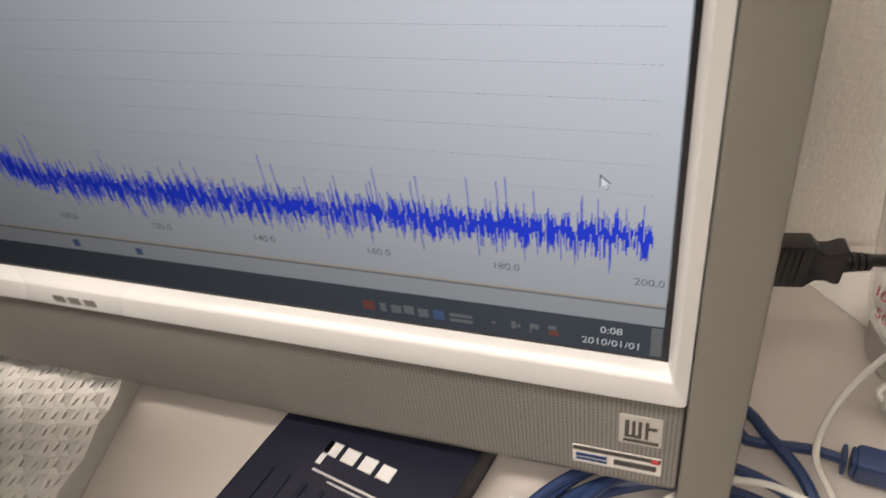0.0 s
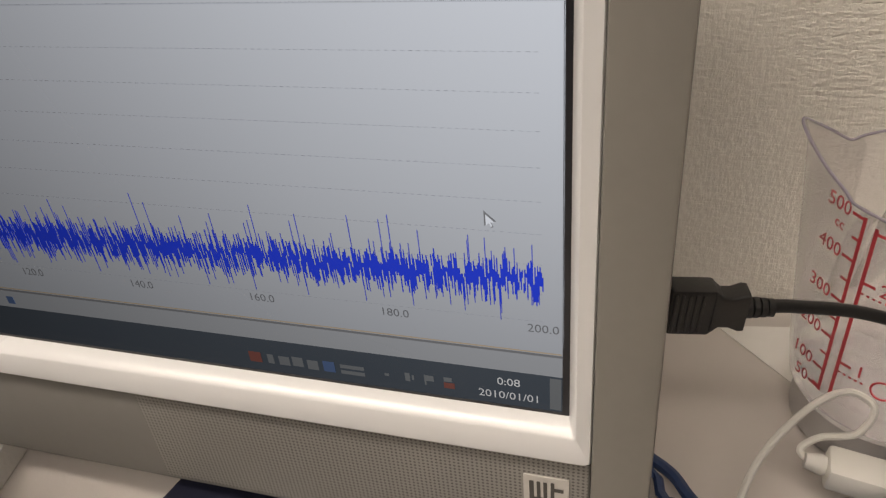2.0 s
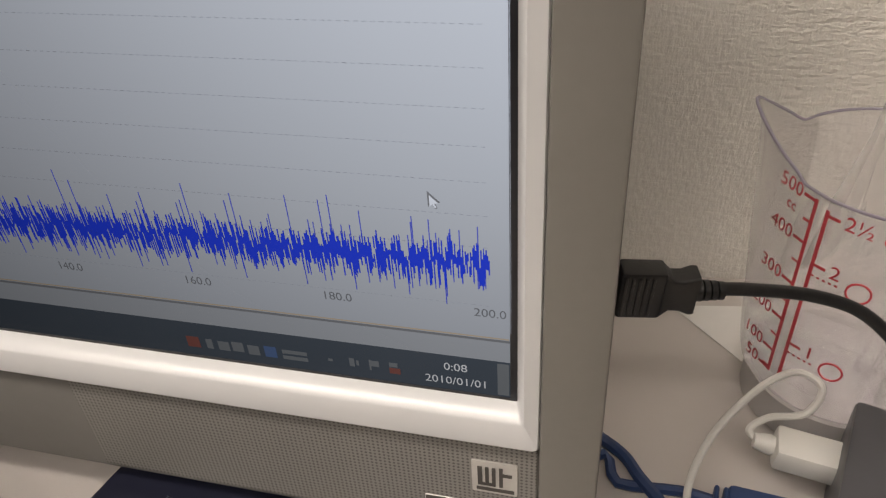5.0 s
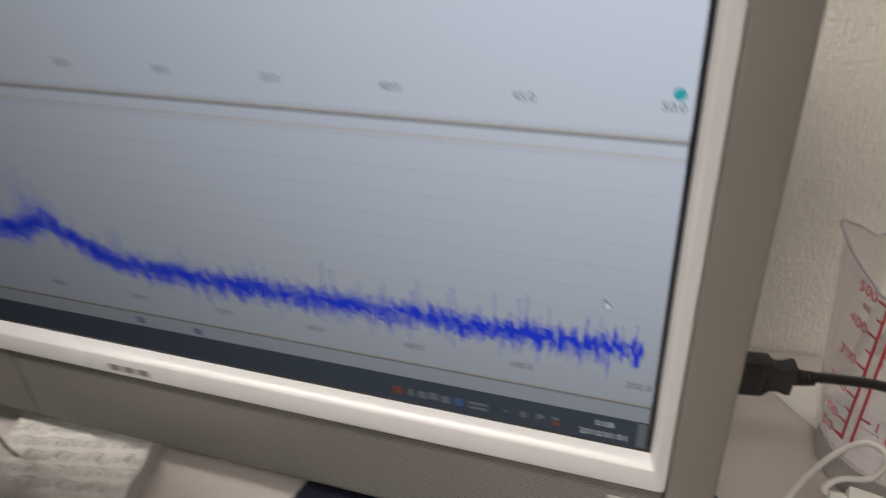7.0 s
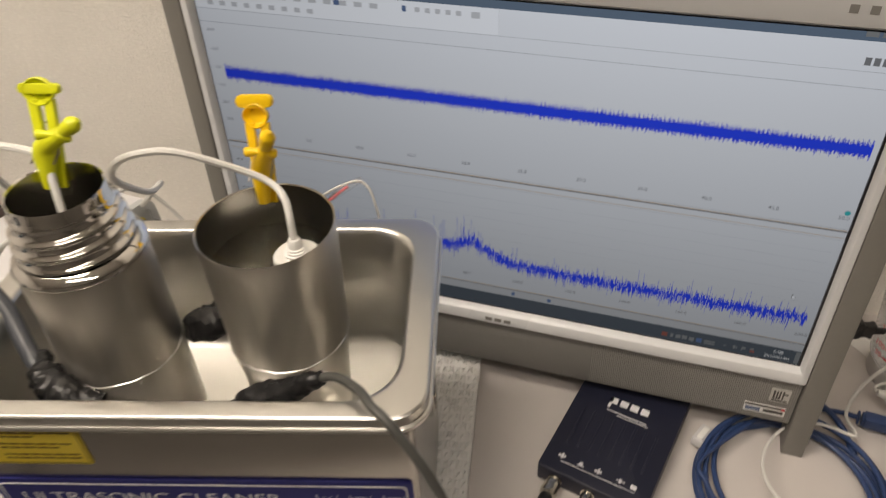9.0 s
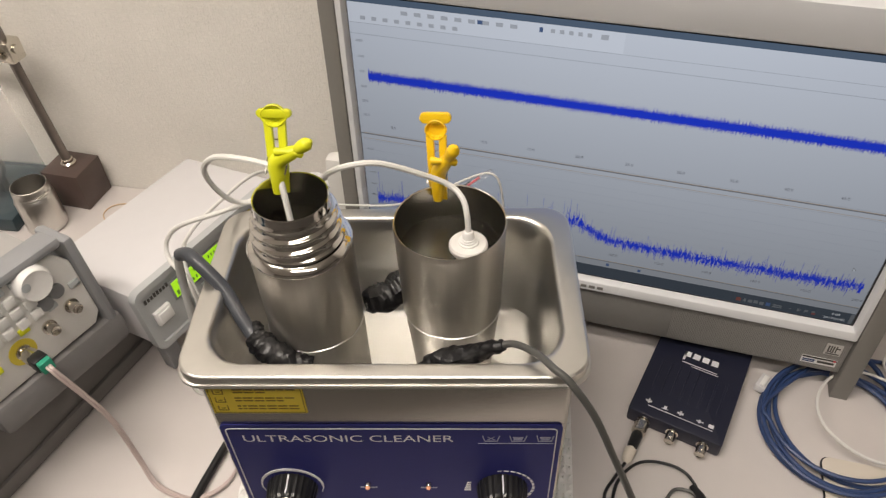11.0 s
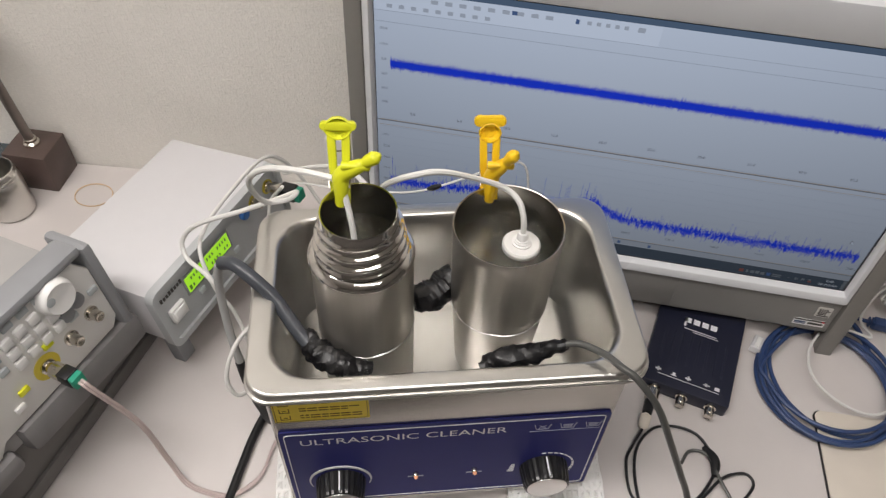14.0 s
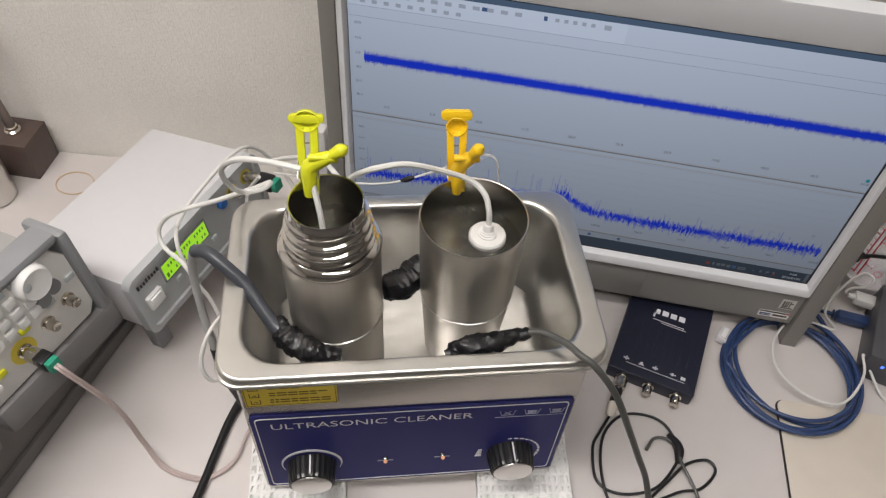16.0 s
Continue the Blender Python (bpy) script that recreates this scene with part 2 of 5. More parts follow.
M["green"] = material("green_mark", (0.03, 0.32, 0.20), 0.5)
M["blueknob"] = material("bright_blue_plastic", (0.03, 0.14, 0.45), 0.35)
M["darkbox"] = material("dark_grey_case", (0.165, 0.155, 0.148), 0.55, vary=0.06, scale=30)
M["iron"] = material("brown_black_iron", (0.085, 0.058, 0.050), 0.42, vary=0.2, scale=40, bump=0.15, bump_scale=300)
M["rod"] = material("dull_rod_steel", (0.26, 0.23, 0.21), 0.38, 0.9, vary=0.15, scale=60)
M["tealbase"] = material("dark_teal_base", (0.035, 0.055, 0.065), 0.35, scale=40)
M["acrylic"] = clear("clear_acrylic", (0.97, 0.97, 0.96), 0.02, 1.3, 0.06)
M["beaker"] = clear("clear_plastic", (0.96, 0.94, 0.97), 0.02, 1.3, 0.035, 0.02)
M["bag"] = clear("thin_plastic_bag", (0.95, 0.95, 0.96), 0.08, 1.15, 0.10)
M["water"] = clear("water", (0.96, 0.97, 0.96), 0.0, 1.33, ripple=0.012)
M["violetedge"] = material("violet_grey_rim", (0.38, 0.35, 0.43), 0.25)
M["greyplastic"] = material("grey_plastic_lid", (0.52, 0.50, 0.50), 0.5)
M["redprint"] = material("red_print", (0.62, 0.06, 0.08), 0.5)
M["cream"] = material("cream_card", (0.66, 0.60, 0.52), 0.7, vary=0.04, scale=40)
M["paper"] = material("white_paper", (0.80, 0.79, 0.77), 0.8)
M["band"] = material("rubber_band", (0.62, 0.45, 0.28), 0.6)
M["gunmetal"] = material("dark_grey_aluminium", (0.09, 0.09, 0.10), 0.4, 0.3, vary=0.05, scale=100)
M["blueled"] = material("blue_led", (0.05, 0.1, 0.6), 0.3, glow=(0.05, 0.15, 1.0), glow_strength=3)
M["tube"] = material("fluorescent_tube", (0.9, 0.9, 0.9), 0.4, glow=(1.0, 0.95, 0.88), glow_strength=4)


# ---- mesh helpers ----
def box(bm, x0, x1, y0, y1, z0, z1, bevel=0.0, seg=2):
    vs = [bm.verts.new((x, y, z)) for x in (x0, x1) for y in (y0, y1) for z in (z0, z1)]
    fs = [bm.faces.new([vs[i] for i in q]) for q in ((0, 1, 3, 2), (4, 6, 7, 5), (0, 4, 5, 1), (2, 3, 7, 6), (0, 2, 6, 4), (1, 5, 7, 3))]
    if bevel:
        es = list({e for f in fs for e in f.edges})
        bmesh.ops.bevel(bm, geom=es, offset=bevel, segments=seg, affect="EDGES", profile=0.5)
    return bm


def boxed(*a, **k):
    return box(bmesh.new(), *a, **k)


def lathe(profile, n=48, bm=None, at=(0, 0, 0), close=False):
    """Turn (radius, height) pairs round z."""
    bm = bm or bmesh.new()
    rings = []
    for r, z in profile:
        if r < 1e-6:
            rings.append([bm.verts.new((at[0], at[1], at[2] + z))])
        else:
            rings.append([bm.verts.new((at[0] + r * math.cos(2 * math.pi * i / n), at[1] + r * math.sin(2 * math.pi * i / n), at[2] + z)) for i in range(n)])
    for a, b in zip(rings, rings[1:]):
        for i in range(n):
            j = (i + 1) % n
            q = [a[i % len(a)], a[j % len(a)], b[j % len(b)], b[i % len(b)]]
            q = list(dict.fromkeys(q))
            if len(q) > 2:
                bm.faces.new(q)
    return bm


def smooth_line(points, steps=8):
    """Catmull-Rom through the points."""
    p = [Vector(q) for q in points]
    p = [2 * p[0] - p[1], *p, 2 * p[-1] - p[-2]]
    out = []
    for i in range(1, len(p) - 2):
        for s in range(steps):
            t = s / steps
            a, b, c, d = p[i - 1 : i + 3]
            out.append(0.5 * (2 * b + (c - a) * t + (2 * a - 5 * b + 4 * c - d) * t * t + (3 * b - a - 3 * c + d) * t ** 3))
    return out + [p[-2]]


def tube(points, r, n=8, steps=8, bm=None, radii=None):
    bm = bm or bmesh.new()
    line = smooth_line(points, steps)
    side, rings = None, []
    for i, p in enumerate(line):
        t = (line[min(i + 1, len(line) - 1)] - line[max(i - 1, 0)]).normalized()
        if side is None:
            side = t.orthogonal().normalized()
        side = (side - t * side.dot(t)).normalized()
        up = t.cross(side)
        rr = radii(i / (len(line) - 1)) if radii else r
        rings.append([bm.verts.new(p + rr * (math.cos(2 * math.pi * k / n) * side + math.sin(2 * math.pi * k / n) * up)) for k in range(n)])
    for a, b in zip(rings, rings[1:]):
        for k in range(n):
            bm.faces.new((a[k], a[(k + 1) % n], b[(k + 1) % n], b[k]))
    bm.faces.new(rings[0][::-1])
    bm.faces.new(rings[-1])
    return bm


def rounded(x0, x1, y0, y1, r, n=6):
    out = []
    for cx, cy, a in ((x1 - r, y1 - r, 0), (x0 + r, y1 - r, 90), (x0 + r, y0 + r, 180), (x1 - r, y0 + r, 270)):
        out += [(cx + r * math.cos(radians(a + 90 * k / n)), cy + r * math.sin(radians(a + 90 * k / n))) for k in range(n + 1)]
    return out


def slab(outline, z0, z1, bm=None, axis="z", bevel=0.0):
    """A flat plate of that outline. axis: the way along which it is thick; for y the outline is in x and z, for x in y and z."""
    bm = bm or bmesh.new()
    put = {"z": lambda a, b, c: (a, b, c), "y": lambda a, b, c: (a, c, b), "x": lambda a, b, c: (c, a, b)}[axis]
    lo = [bm.verts.new(put(a, b, z0)) for a, b in outline]
    hi = [bm.verts.new(put(a, b, z1)) for a, b in outline]
    n = len(outline)
    f1, f2 = bm.faces.new(lo[::-1]), bm.faces.new(hi)
    for i in range(n):
        bm.faces.new((lo[i], lo[(i + 1) % n], hi[(i + 1) % n], hi[i]))
    bm.normal_update()
    if bevel:
        bmesh.ops.bevel(bm, geom=list({e for f in (f1, f2) for e in f.edges}), offset=bevel, segments=2, affect="EDGES", profile=0.5)
    return bm


def ring_plate(outer, inner, z0, z1, bm=None, axis="z"):
    """A frame between two outlines with equally many points."""
    bm = bm or bmesh.new()
    put = {"z": lambda a, b, c: (a, b, c), "y": lambda a, b, c: (a, c, b)}[axis]
    v = [[bm.verts.new(put(a, b, z)) for a, b in o] for o, z in ((outer, z0), (outer, z1), (inner, z1), (inner, z0))]
    n = len(outer)
    for a, b in zip(v, v[1:] + v[:1]):
        for i in range(n):
            bm.faces.new((a[i], a[(i + 1) % n], b[(i + 1) % n], b[i]))
    return bm


def finish(bm, name, mat, soft=True):
    bmesh.ops.recalc_face_normals(bm, faces=bm.faces)
    me = bpy.data.meshes.new(name)
    bm.to_mesh(me)
    bm.free()
    me.materials.append(mat)
    if soft:
        me.shade_smooth()
        me.set_sharp_from_angle(angle=radians(38))
    return me


def thing(name, m, label, category, group="", kind=""):
    ob = new(name)
    ob.empty_display_size = 0.02
    ob.matrix_basis = m
    return tagged(ob, label, category, group, kind)


def part(name, bm, mat, parent, label="", soft=True, m=None):
    ob = new(name, finish(bm, name, mat, soft))
    ob.parent = parent
    if m is not None:
        ob.matrix_basis = m
    return tagged(ob, label)


def solid(name, bm, mat, label, category, m=None, group="", kind="", soft=True):
    ob = new(name, finish(bm, name, mat, soft))
    if m is not None:
        ob.matrix_basis = m
    return tagged(ob, label, category, group, kind)


def words(text, size, mat, parent, m, name="lettering", stretch=1.0, align="LEFT", thick=0.0):
    """Flat lettering in the built-in font, as a mesh."""
    cu = bpy.data.curves.new(name, "FONT")
    cu.body, cu.size, cu.align_x, cu.align_y, cu.extrude = text, size, align, "CENTER", thick
    cu.resolution_u = 3
    tmp = bpy.data.objects.new(name, cu)
    me = bpy.data.meshes.new_from_object(tmp)
    bpy.data.objects.remove(tmp)
    bpy.data.curves.remove(cu)
    me.transform(Matrix.Diagonal((stretch, 1, 1, 1)))
    me.materials.clear()
    me.materials.append(mat)
    ob = new(name, me)
    ob.parent, ob.matrix_basis = parent, m
    return ob


def bars(rects, z0, z1, axis="z"):
    """Small flat bars (x0, x1, y0, y1) in one mesh."""
    bm = bmesh.new()
    for x0, x1, y0, y1 in rects:
        slab([(x0, y0), (x1, y0), (x1, y1), (x0, y1)], z0, z1, bm, axis)
    return bm


def loft(rings, bm=None, cap_first=False, cap_last=False):
    """Join closed outlines of equally many 3D points."""
    bm = bm or bmesh.new()
    v = [[bm.verts.new(p) for p in r] for r in rings]
    for a, b in zip(v, v[1:]):
        for i in range(len(a)):
            j = (i + 1) % len(a)
            bm.faces.new((a[i], a[j], b[j], b[i]))
    if cap_first:
        bm.faces.new(v[0][::-1])
    if cap_last:
        bm.faces.new(v[-1])
    return bm


# ---- the room ----
ROOM = pose(0, 0.407, 0, 0, 0, 5.56)
FLOOR_Z, CEIL_Z = -0.72, 1.74


def structure(name, bm, mat, label, category):
    return solid(name, bm, mat, label, category, ROOM, kind="structure", soft=False)


structure("wall_north", boxed(-2.4, 2.0, 0, 0.1, FLOOR_Z, CEIL_Z), M["wall"], "off-white woven-texture wallpaper on the wall behind the desk", "wall")
structure("wall_south", boxed(-2.4, 2.0, -3.1, -3.0, FLOOR_Z, CEIL_Z), M["dimwall"], "plain wall across the room, out of view, coloured dark to dim reflections", "wall")
structure("wall_west", boxed(-2.5, -2.4, -3.0, 0, FLOOR_Z, CEIL_Z), M["plain"], "plain off-white side wall", "wall")
structure("wall_east", boxed(2.0, 2.1, -3.0, 0, FLOOR_Z, CEIL_Z), M["dimwall"], "plain side wall out of view, coloured dark to dim reflections", "wall")
structure("floor", boxed(-2.4, 2.0, -3.0, 0, FLOOR_Z - 0.1, FLOOR_Z), M["floor"], "grey vinyl office floor", "floor")
structure("ceiling", boxed(-2.4, 2.0, -3.0, 0, CEIL_Z, CEIL_Z + 0.1), M["plain"], "plain white ceiling", "ceiling")

desk = thing("desk", ROOM, "pale grey laminate desk against the papered wall", "desk")
part("desktop", boxed(-1.7, 1.3, -0.505, -0.002, -0.028, 0.0, bevel=0.002), M["desk"], desk)
for dx in (-1.62, 1.22):
    for dy in (-0.47, -0.08):
        part("leg", boxed(dx - 0.025, dx + 0.025, dy - 0.025, dy + 0.025, FLOOR_Z, -0.028, bevel=0.003), M["psu"], desk)

for lx, ly, watts in LAMPS:
    fixture = thing("ceiling_light", pose(lx, ly, 0, 0, 0, 5.6), "white ceiling fixture with fluorescent tubes", "ceiling light", "ceiling lights")
    part("tray", boxed(-0.63, 0.63, -0.14, 0.14, 1.70, CEIL_Z, bevel=0.004), M["plain"], fixture)
    for dy in (-0.06, 0.06):
        part("tube", tube([(-0.58, dy, 1.682), (0, dy, 1.682), (0.58, dy, 1.682)], 0.013, 10, 2), M["tube"], fixture)

# ---- the computer screen ----
MON = pose(-0.493, 0.22, 0.098, -1.535, 0, 0)
SW, SH = 0.493, 0.2753
monitor = thing("computer_monitor", MON, "wide lit computer screen with white bezel and grey side frames", "monitor")


def rect(x0, x1, z0, z1, y):
    return [(x0, y, z0), (x1, y, z0), (x1, y, z1), (x0, y, z1)]


def rrect(x0, x1, z0, z1, y, r):
    return [(a, y, b) for a, b in rounded(x0, x1, z0, z1, r, 4)]


part("bezel", loft([rrect(-0.0085, SW + 0.0075, -0.0145, SH + 0.036, 0.012, 0.002), rrect(-0.0085, SW + 0.0075, -0.0145, SH + 0.036, -0.006, 0.002),
                    rrect(-0.0080, SW + 0.0070, -0.0140, SH + 0.0355, -0.0068, 0.002), rrect(-0.0030, SW + 0.0028, -0.0034, SH + 0.0036, -0.0070, 0.001),
                    rrect(-0.0024, SW + 0.0022, -0.0027, SH + 0.0028, -0.0064, 0.001), rrect(0, SW, 0, SH, -0.0008, 0.0006), rrect(0, SW, 0, SH, 0.003, 0.0006)]),
     M["bezel"], monitor, "glossy white bezel")
part("screen_edge", loft([rrect(-0.0001, SW + 0.0001, -0.0001, SH + 0.0001, -0.0004, 0.0006), rrect(0.0006, SW - 0.0022, 0.0012, SH - 0.0012, -0.0004, 0.0004)]),
     M["blackrim"], monitor, soft=False)
part("back_housing", boxed(0.01, SW - 0.01, 0.012, 0.075, -0.05, SH + 0.02, bevel=0.012), M["greyframe"], monitor)


def grille_material():
    m = material("perforated_grille", (0.255, 0.247, 0.235), 0.5, vary=0.03, scale=200)
    nt = m.node_tree
    b = nt.nodes["Principled BSDF"]
    co, sep = nt.nodes.new("ShaderNodeTexCoord"), nt.nodes.new("ShaderNodeSeparateXYZ")
    nt.links.new(co.outputs["Object"], sep.inputs[0])
    waves = []
    for k in (0, 2):
        a, s = nt.nodes.new("ShaderNodeMath"), nt.nodes.new("ShaderNodeMath")
        a.operation, a.inputs[1].default_value, s.operation = "MULTIPLY", 2 * math.pi / 0.0016, "SINE"
        nt.links.new(sep.outputs[k], a.inputs[0])
        nt.links.new(a.outputs[0], s.inputs[0])
        waves.append(s)
    add, step, mix = nt.nodes.new("ShaderNodeMath"), nt.nodes.new("ShaderNodeMath"), nt.nodes.new("ShaderNodeMixRGB")
    nt.links.new(waves[0].outputs[0], add.inputs[0])
    nt.links.new(waves[1].outputs[0], add.inputs[1])
    step.operation, step.inputs[1].default_value = "GREATER_THAN", 0.75
    nt.links.new(add.outputs[0], step.inputs[0])
    nt.links.new(step.outputs[0], mix.inputs[0])
    mix.inputs[2].default_value = (0.10, 0.095, 0.09, 1)
    nt.links.new(b.inputs["Base Color"].links[0].from_socket, mix.inputs[1])
    nt.links.new(mix.outputs[0], b.inputs["Base Color"])
    return m


M["grille"] = grille_material()
part("speaker_band", boxed(-0.0085, SW + 0.0075, -0.003, 0.03, -0.067, -0.0147, bevel=0.0015), M["silverband"], monitor, "silver-grey band under the screen")
part("speaker_grille", boxed(0.33, SW + 0.0065, -0.0034, -0.002, -0.064, -0.018), M["grille"], monitor, "finely perforated speaker grille", soft=False)
part("speaker_grille", boxed(-0.0075, 0.163, -0.0034, -0.002, -0.064, -0.018), M["grille"], monitor, "finely perforated speaker grille", soft=False)
for x0, x1 in ((SW + 0.0077, SW + 0.0255), (-0.0242, -0.0087)):
    side = [(-0.0085, -0.0985), (0.03, -0.0985), (0.03, SH + 0.036), (-0.0085, SH + 0.036)]
    part("side_frame", slab(side, x0, x1, axis="x", bevel=0.0012), M["greyframe"], monitor, "warm grey side frame reaching down to the desk")
# maker's mark on the bezel, buttons and stickers, as plain shapes
part("maker_mark", bars([(0.234 + 0.0085 * k, 0.240 + 0.0085 * k, -0.0112, -0.0075) for k in range(3)], -0.0072, -0.0069, "y"), M["silverband"], monitor)
part("button_marks", bars([(0.448 + 0.011 * k, 0.453 + 0.011 * k, SH + 0.011, SH + 0.016) for k in range(4)], -0.0072, -0.0069, "y"), M["silverband"], monitor)
emblem = part("emblem", slab(rounded(0.4785, 0.4935, -0.0415, -0.026, 0.0006), -0.0040, -0.0033, axis="y"), M["emblem"], monitor, "small square silver emblem")
part("emblem_mark", bars([(0.4805, 0.4820, -0.0365, -0.0285), (0.4830, 0.4842, -0.0365, -0.0285), (0.4852, 0.4864, -0.0365, -0.0285), (0.4805, 0.4864, -0.0376, -0.0364),
                          (0.4876, 0.4888, -0.0376, -0.0282), (0.4888, 0.4918, -0.0322, -0.0308), (0.4800, 0.4925, -0.0402, -0.0388)], -0.0043, -0.0039, "y"), M["hole"], emblem, soft=False)
sticker = part("sticker", slab(rounded(0.4615, 0.4943, -0.0585, -0.0485, 0.0004), -0.0038, -0.0033, axis="y"), M["paper"], monitor, "small white service sticker with print")
part("sticker_print", bars([(0.4618, 0.4940, -0.0508, -0.0486), (0.477, 0.4925, -0.0560, -0.0530)], -0.0041, -0.0037, "y"), M["hole"], sticker, soft=False)
part("sticker_mark", bars([(0.4628, 0.4745, -0.0545, -0.0528), (0.4628, 0.4745, -0.0567, -0.0555)], -0.0041, -0.0037, "y"), M["iconblue"], sticker, soft=False)
part("sticker_mark", bars([(0.4905, 0.4932, -0.0510, -0.0490)], -0.0044, -0.0040, "y"), M["redprint"], sticker, soft=False)

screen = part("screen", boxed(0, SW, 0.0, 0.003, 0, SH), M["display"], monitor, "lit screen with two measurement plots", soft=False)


def on_screen(name, rects, mat, lift=0.0003):
    """Flat marks on the screen: icons one by one, rules and strokes joined."""
    if name.endswith(("icon", "button", "logo")):
        for r in rects:
            part(name, bars([r], -lift - 0.0001, -lift, "y"), mat, screen, soft=False)
        return
    tagged(part(name, bars(rects, -lift - 0.0001, -lift, "y"), mat, screen, soft=False), kind="stuff" if len(rects) > 20 else "")


def screen_text(t, u, v, size, mat, align="CENTER", lift=0.0006):
    return words(t, size, mat, screen, pose(u, -lift, v, 90, 0, 0), "screen_lettering", align=align)


on_screen("taskbar", [(0.0005, SW - 0.002, 0.001, 0.0155)], M["taskbar"], 0.0002)
on_screen("tab_strip", [(0.0005, SW - 0.002, 0.0155, 0.0235)], M["tabstrip"], 0.0002)
on_screen("title_bar", [(0.0005, SW - 0.002, 0.2684, SH - 0.001)], M["titlebar"], 0.0002)
on_screen("tool_strip", [(0.0005, 0.24, 0.2500, 0.2682)], M["toolbar"], 0.0002)
on_screen("divider_line", [(0.0005, SW - 0.002, 0.1326, 0.1336), (0.0005, SW - 0.002, 0.0232, 0.0240)], M["greyline"], 0.0003)
on_screen("tinted_rule", [(0.003, 0.4905, 0.1338, 0.1343), (0.003, 0.4905, 0.1275, 0.1279), (0.003, 0.4905, 0.0243, 0.0247)], M["tanline"], 0.0003)
on_screen("plot_border", [(0.003, 0.4912, 0.1258, 0.1261), (0.4909, 0.4912, 0.027, 0.1258), (0.003, 0.4912, 0.1351, 0.1354), (0.4909, 0.4912, 0.136, 0.237),
                          (0.0005, 0.4905, 0.2388, 0.2392), (0.0005, 0.4905, 0.2494, 0.2497)], M["paleline"], 0.0003)
grid = []
for v in [0.036 + 0.0098 * k for k in range(9)]:
    grid += [(0.016 + 0.0020 * k, 0.0171 + 0.0020 * k, v, v + 0.00016) for k in range(235)]
on_screen("grid_line", grid, M["paleline"], 0.0003)
for k in range(11):
    if 2 <= k:
        screen_text("%.1f" % (20.0 * k), 0.0355 + 0.04498 * k, 0.0336, 0.0042, M["screentext"])
    screen_text("%.1f" % (5.0 * k), 0.0355 + 0.04498 * k, 0.1444, 0.0042, M["screentext"])
for k in range(6):
    screen_text("%d.0" % (30 - 10 * k), 0.0085, 0.155 + 0.0155 * k, 0.0036, M["screentext"])
    screen_text("-%d.0" % (100 - 12 * k), 0.0085, 0.043 + 0.0145 * k, 0.0036, M["screentext"])
part("marker_dot", slab([(0.4865 + 0.0019 * math.cos(k * math.pi / 8), 0.1486 + 0.0019 * math.sin(k * math.pi / 8)) for k in range(16)], -0.0005, -0.0004, axis="y"), M["teal"], screen, soft=False)
screen_text("0:08", 0.4744, 0.0110, 0.0043, M["paletext"])
screen_text("2010/01/01", 0.4744, 0.0053, 0.0043, M["paletext"])
on_screen("tray_icon", [(0.3842, 0.3888, 0.0050, 0.0095)], M["iconred"], 0.0005)
on_screen("tray_icon", [(0.4118, 0.4160, 0.0050, 0.0095)], M["iconblue"], 0.0005)
on_screen("tray_icon", [(0.4535, 0.4570, 0.0052, 0.0075)], M["iconred"], 0.0007)
on_screen("tray_icon", [(0.3912, 0.3935, 0.0052, 0.0092), (0.3955, 0.3995, 0.0052, 0.0090), (0.4005, 0.4045, 0.0055, 0.0095), (0.4060, 0.4100, 0.0050, 0.0090),
                        (0.418, 0.4265, 0.0050, 0.0065), (0.418, 0.4265, 0.0075, 0.0090), (0.4335, 0.4350, 0.0068, 0.0078), (0.4405, 0.4422, 0.0058, 0.0092),
                        (0.4428, 0.4436, 0.0065, 0.0085), (0.4470, 0.4476, 0.0052, 0.0095), (0.4476, 0.4502, 0.0070, 0.0093), (0.4535, 0.4562, 0.0078, 0.0095)], M["icongrey"], 0.0005)
on_screen("tray_icon", [(0.487, 0.4905, 0.002, 0.0148)], M["icongrey"], 0.0004)
on_screen("tool_icon", [(0.012 + 0.0105 * k, 0.0165 + 0.0105 * k, 0.2528, 0.2562) for k in range(9)] + [(0.05 + 0.012 * k, 0.056 + 0.012 * k, 0.261, 0.2645) for k in range(9)]
          + [(0.180 + 0.0075 * k, 0.1835 + 0.0075 * k, 0.2612, 0.2645) for k in range(5)] + [(0.221, 0.227, 0.2605, 0.2648)], M["toolicon"], 0.0005)
on_screen("tool_icon", [(0.1705, 0.1735, 0.2608, 0.2650), (0.118, 0.1225, 0.2612, 0.2648), (0.2555, 0.2585, 0.0178, 0.0212), (0.2870, 0.2900, 0.0175, 0.0208)], M["iconblue"], 0.0006)
on_screen("screen_logo", [(0.466 + 0.005 * k, 0.4695 + 0.005 * k, 0.2535, 0.2585) for k in range(4)], M["screentext"], 0.0005)
on_screen("window_button", [(0.462 + 0.009 * k, 0.469 + 0.009 * k, 0.2710, 0.2742) for k in range(3)], M["icongrey"], 0.0005)
ARROW = [(0, 0), (0, -1.0), (0.23, -0.78), (0.40, -1.1), (0.53, -1.04), (0.37, -0.72), (0.69, -0.67)]
part("mouse_pointer_edge", slab([(0.4700 + 0.0047 * a, 0.0720 + 0.0047 * b) for a, b in ARROW], -0.0008, -0.0007, axis="y"), M["greyline"], screen, soft=False)
part("mouse_pointer", slab([(0.4705 + 0.0034 * a, 0.0710 + 0.0034 * b) for a, b in ARROW], -0.0010, -0.0009, axis="y"), M["toolbar"], screen, soft=False)

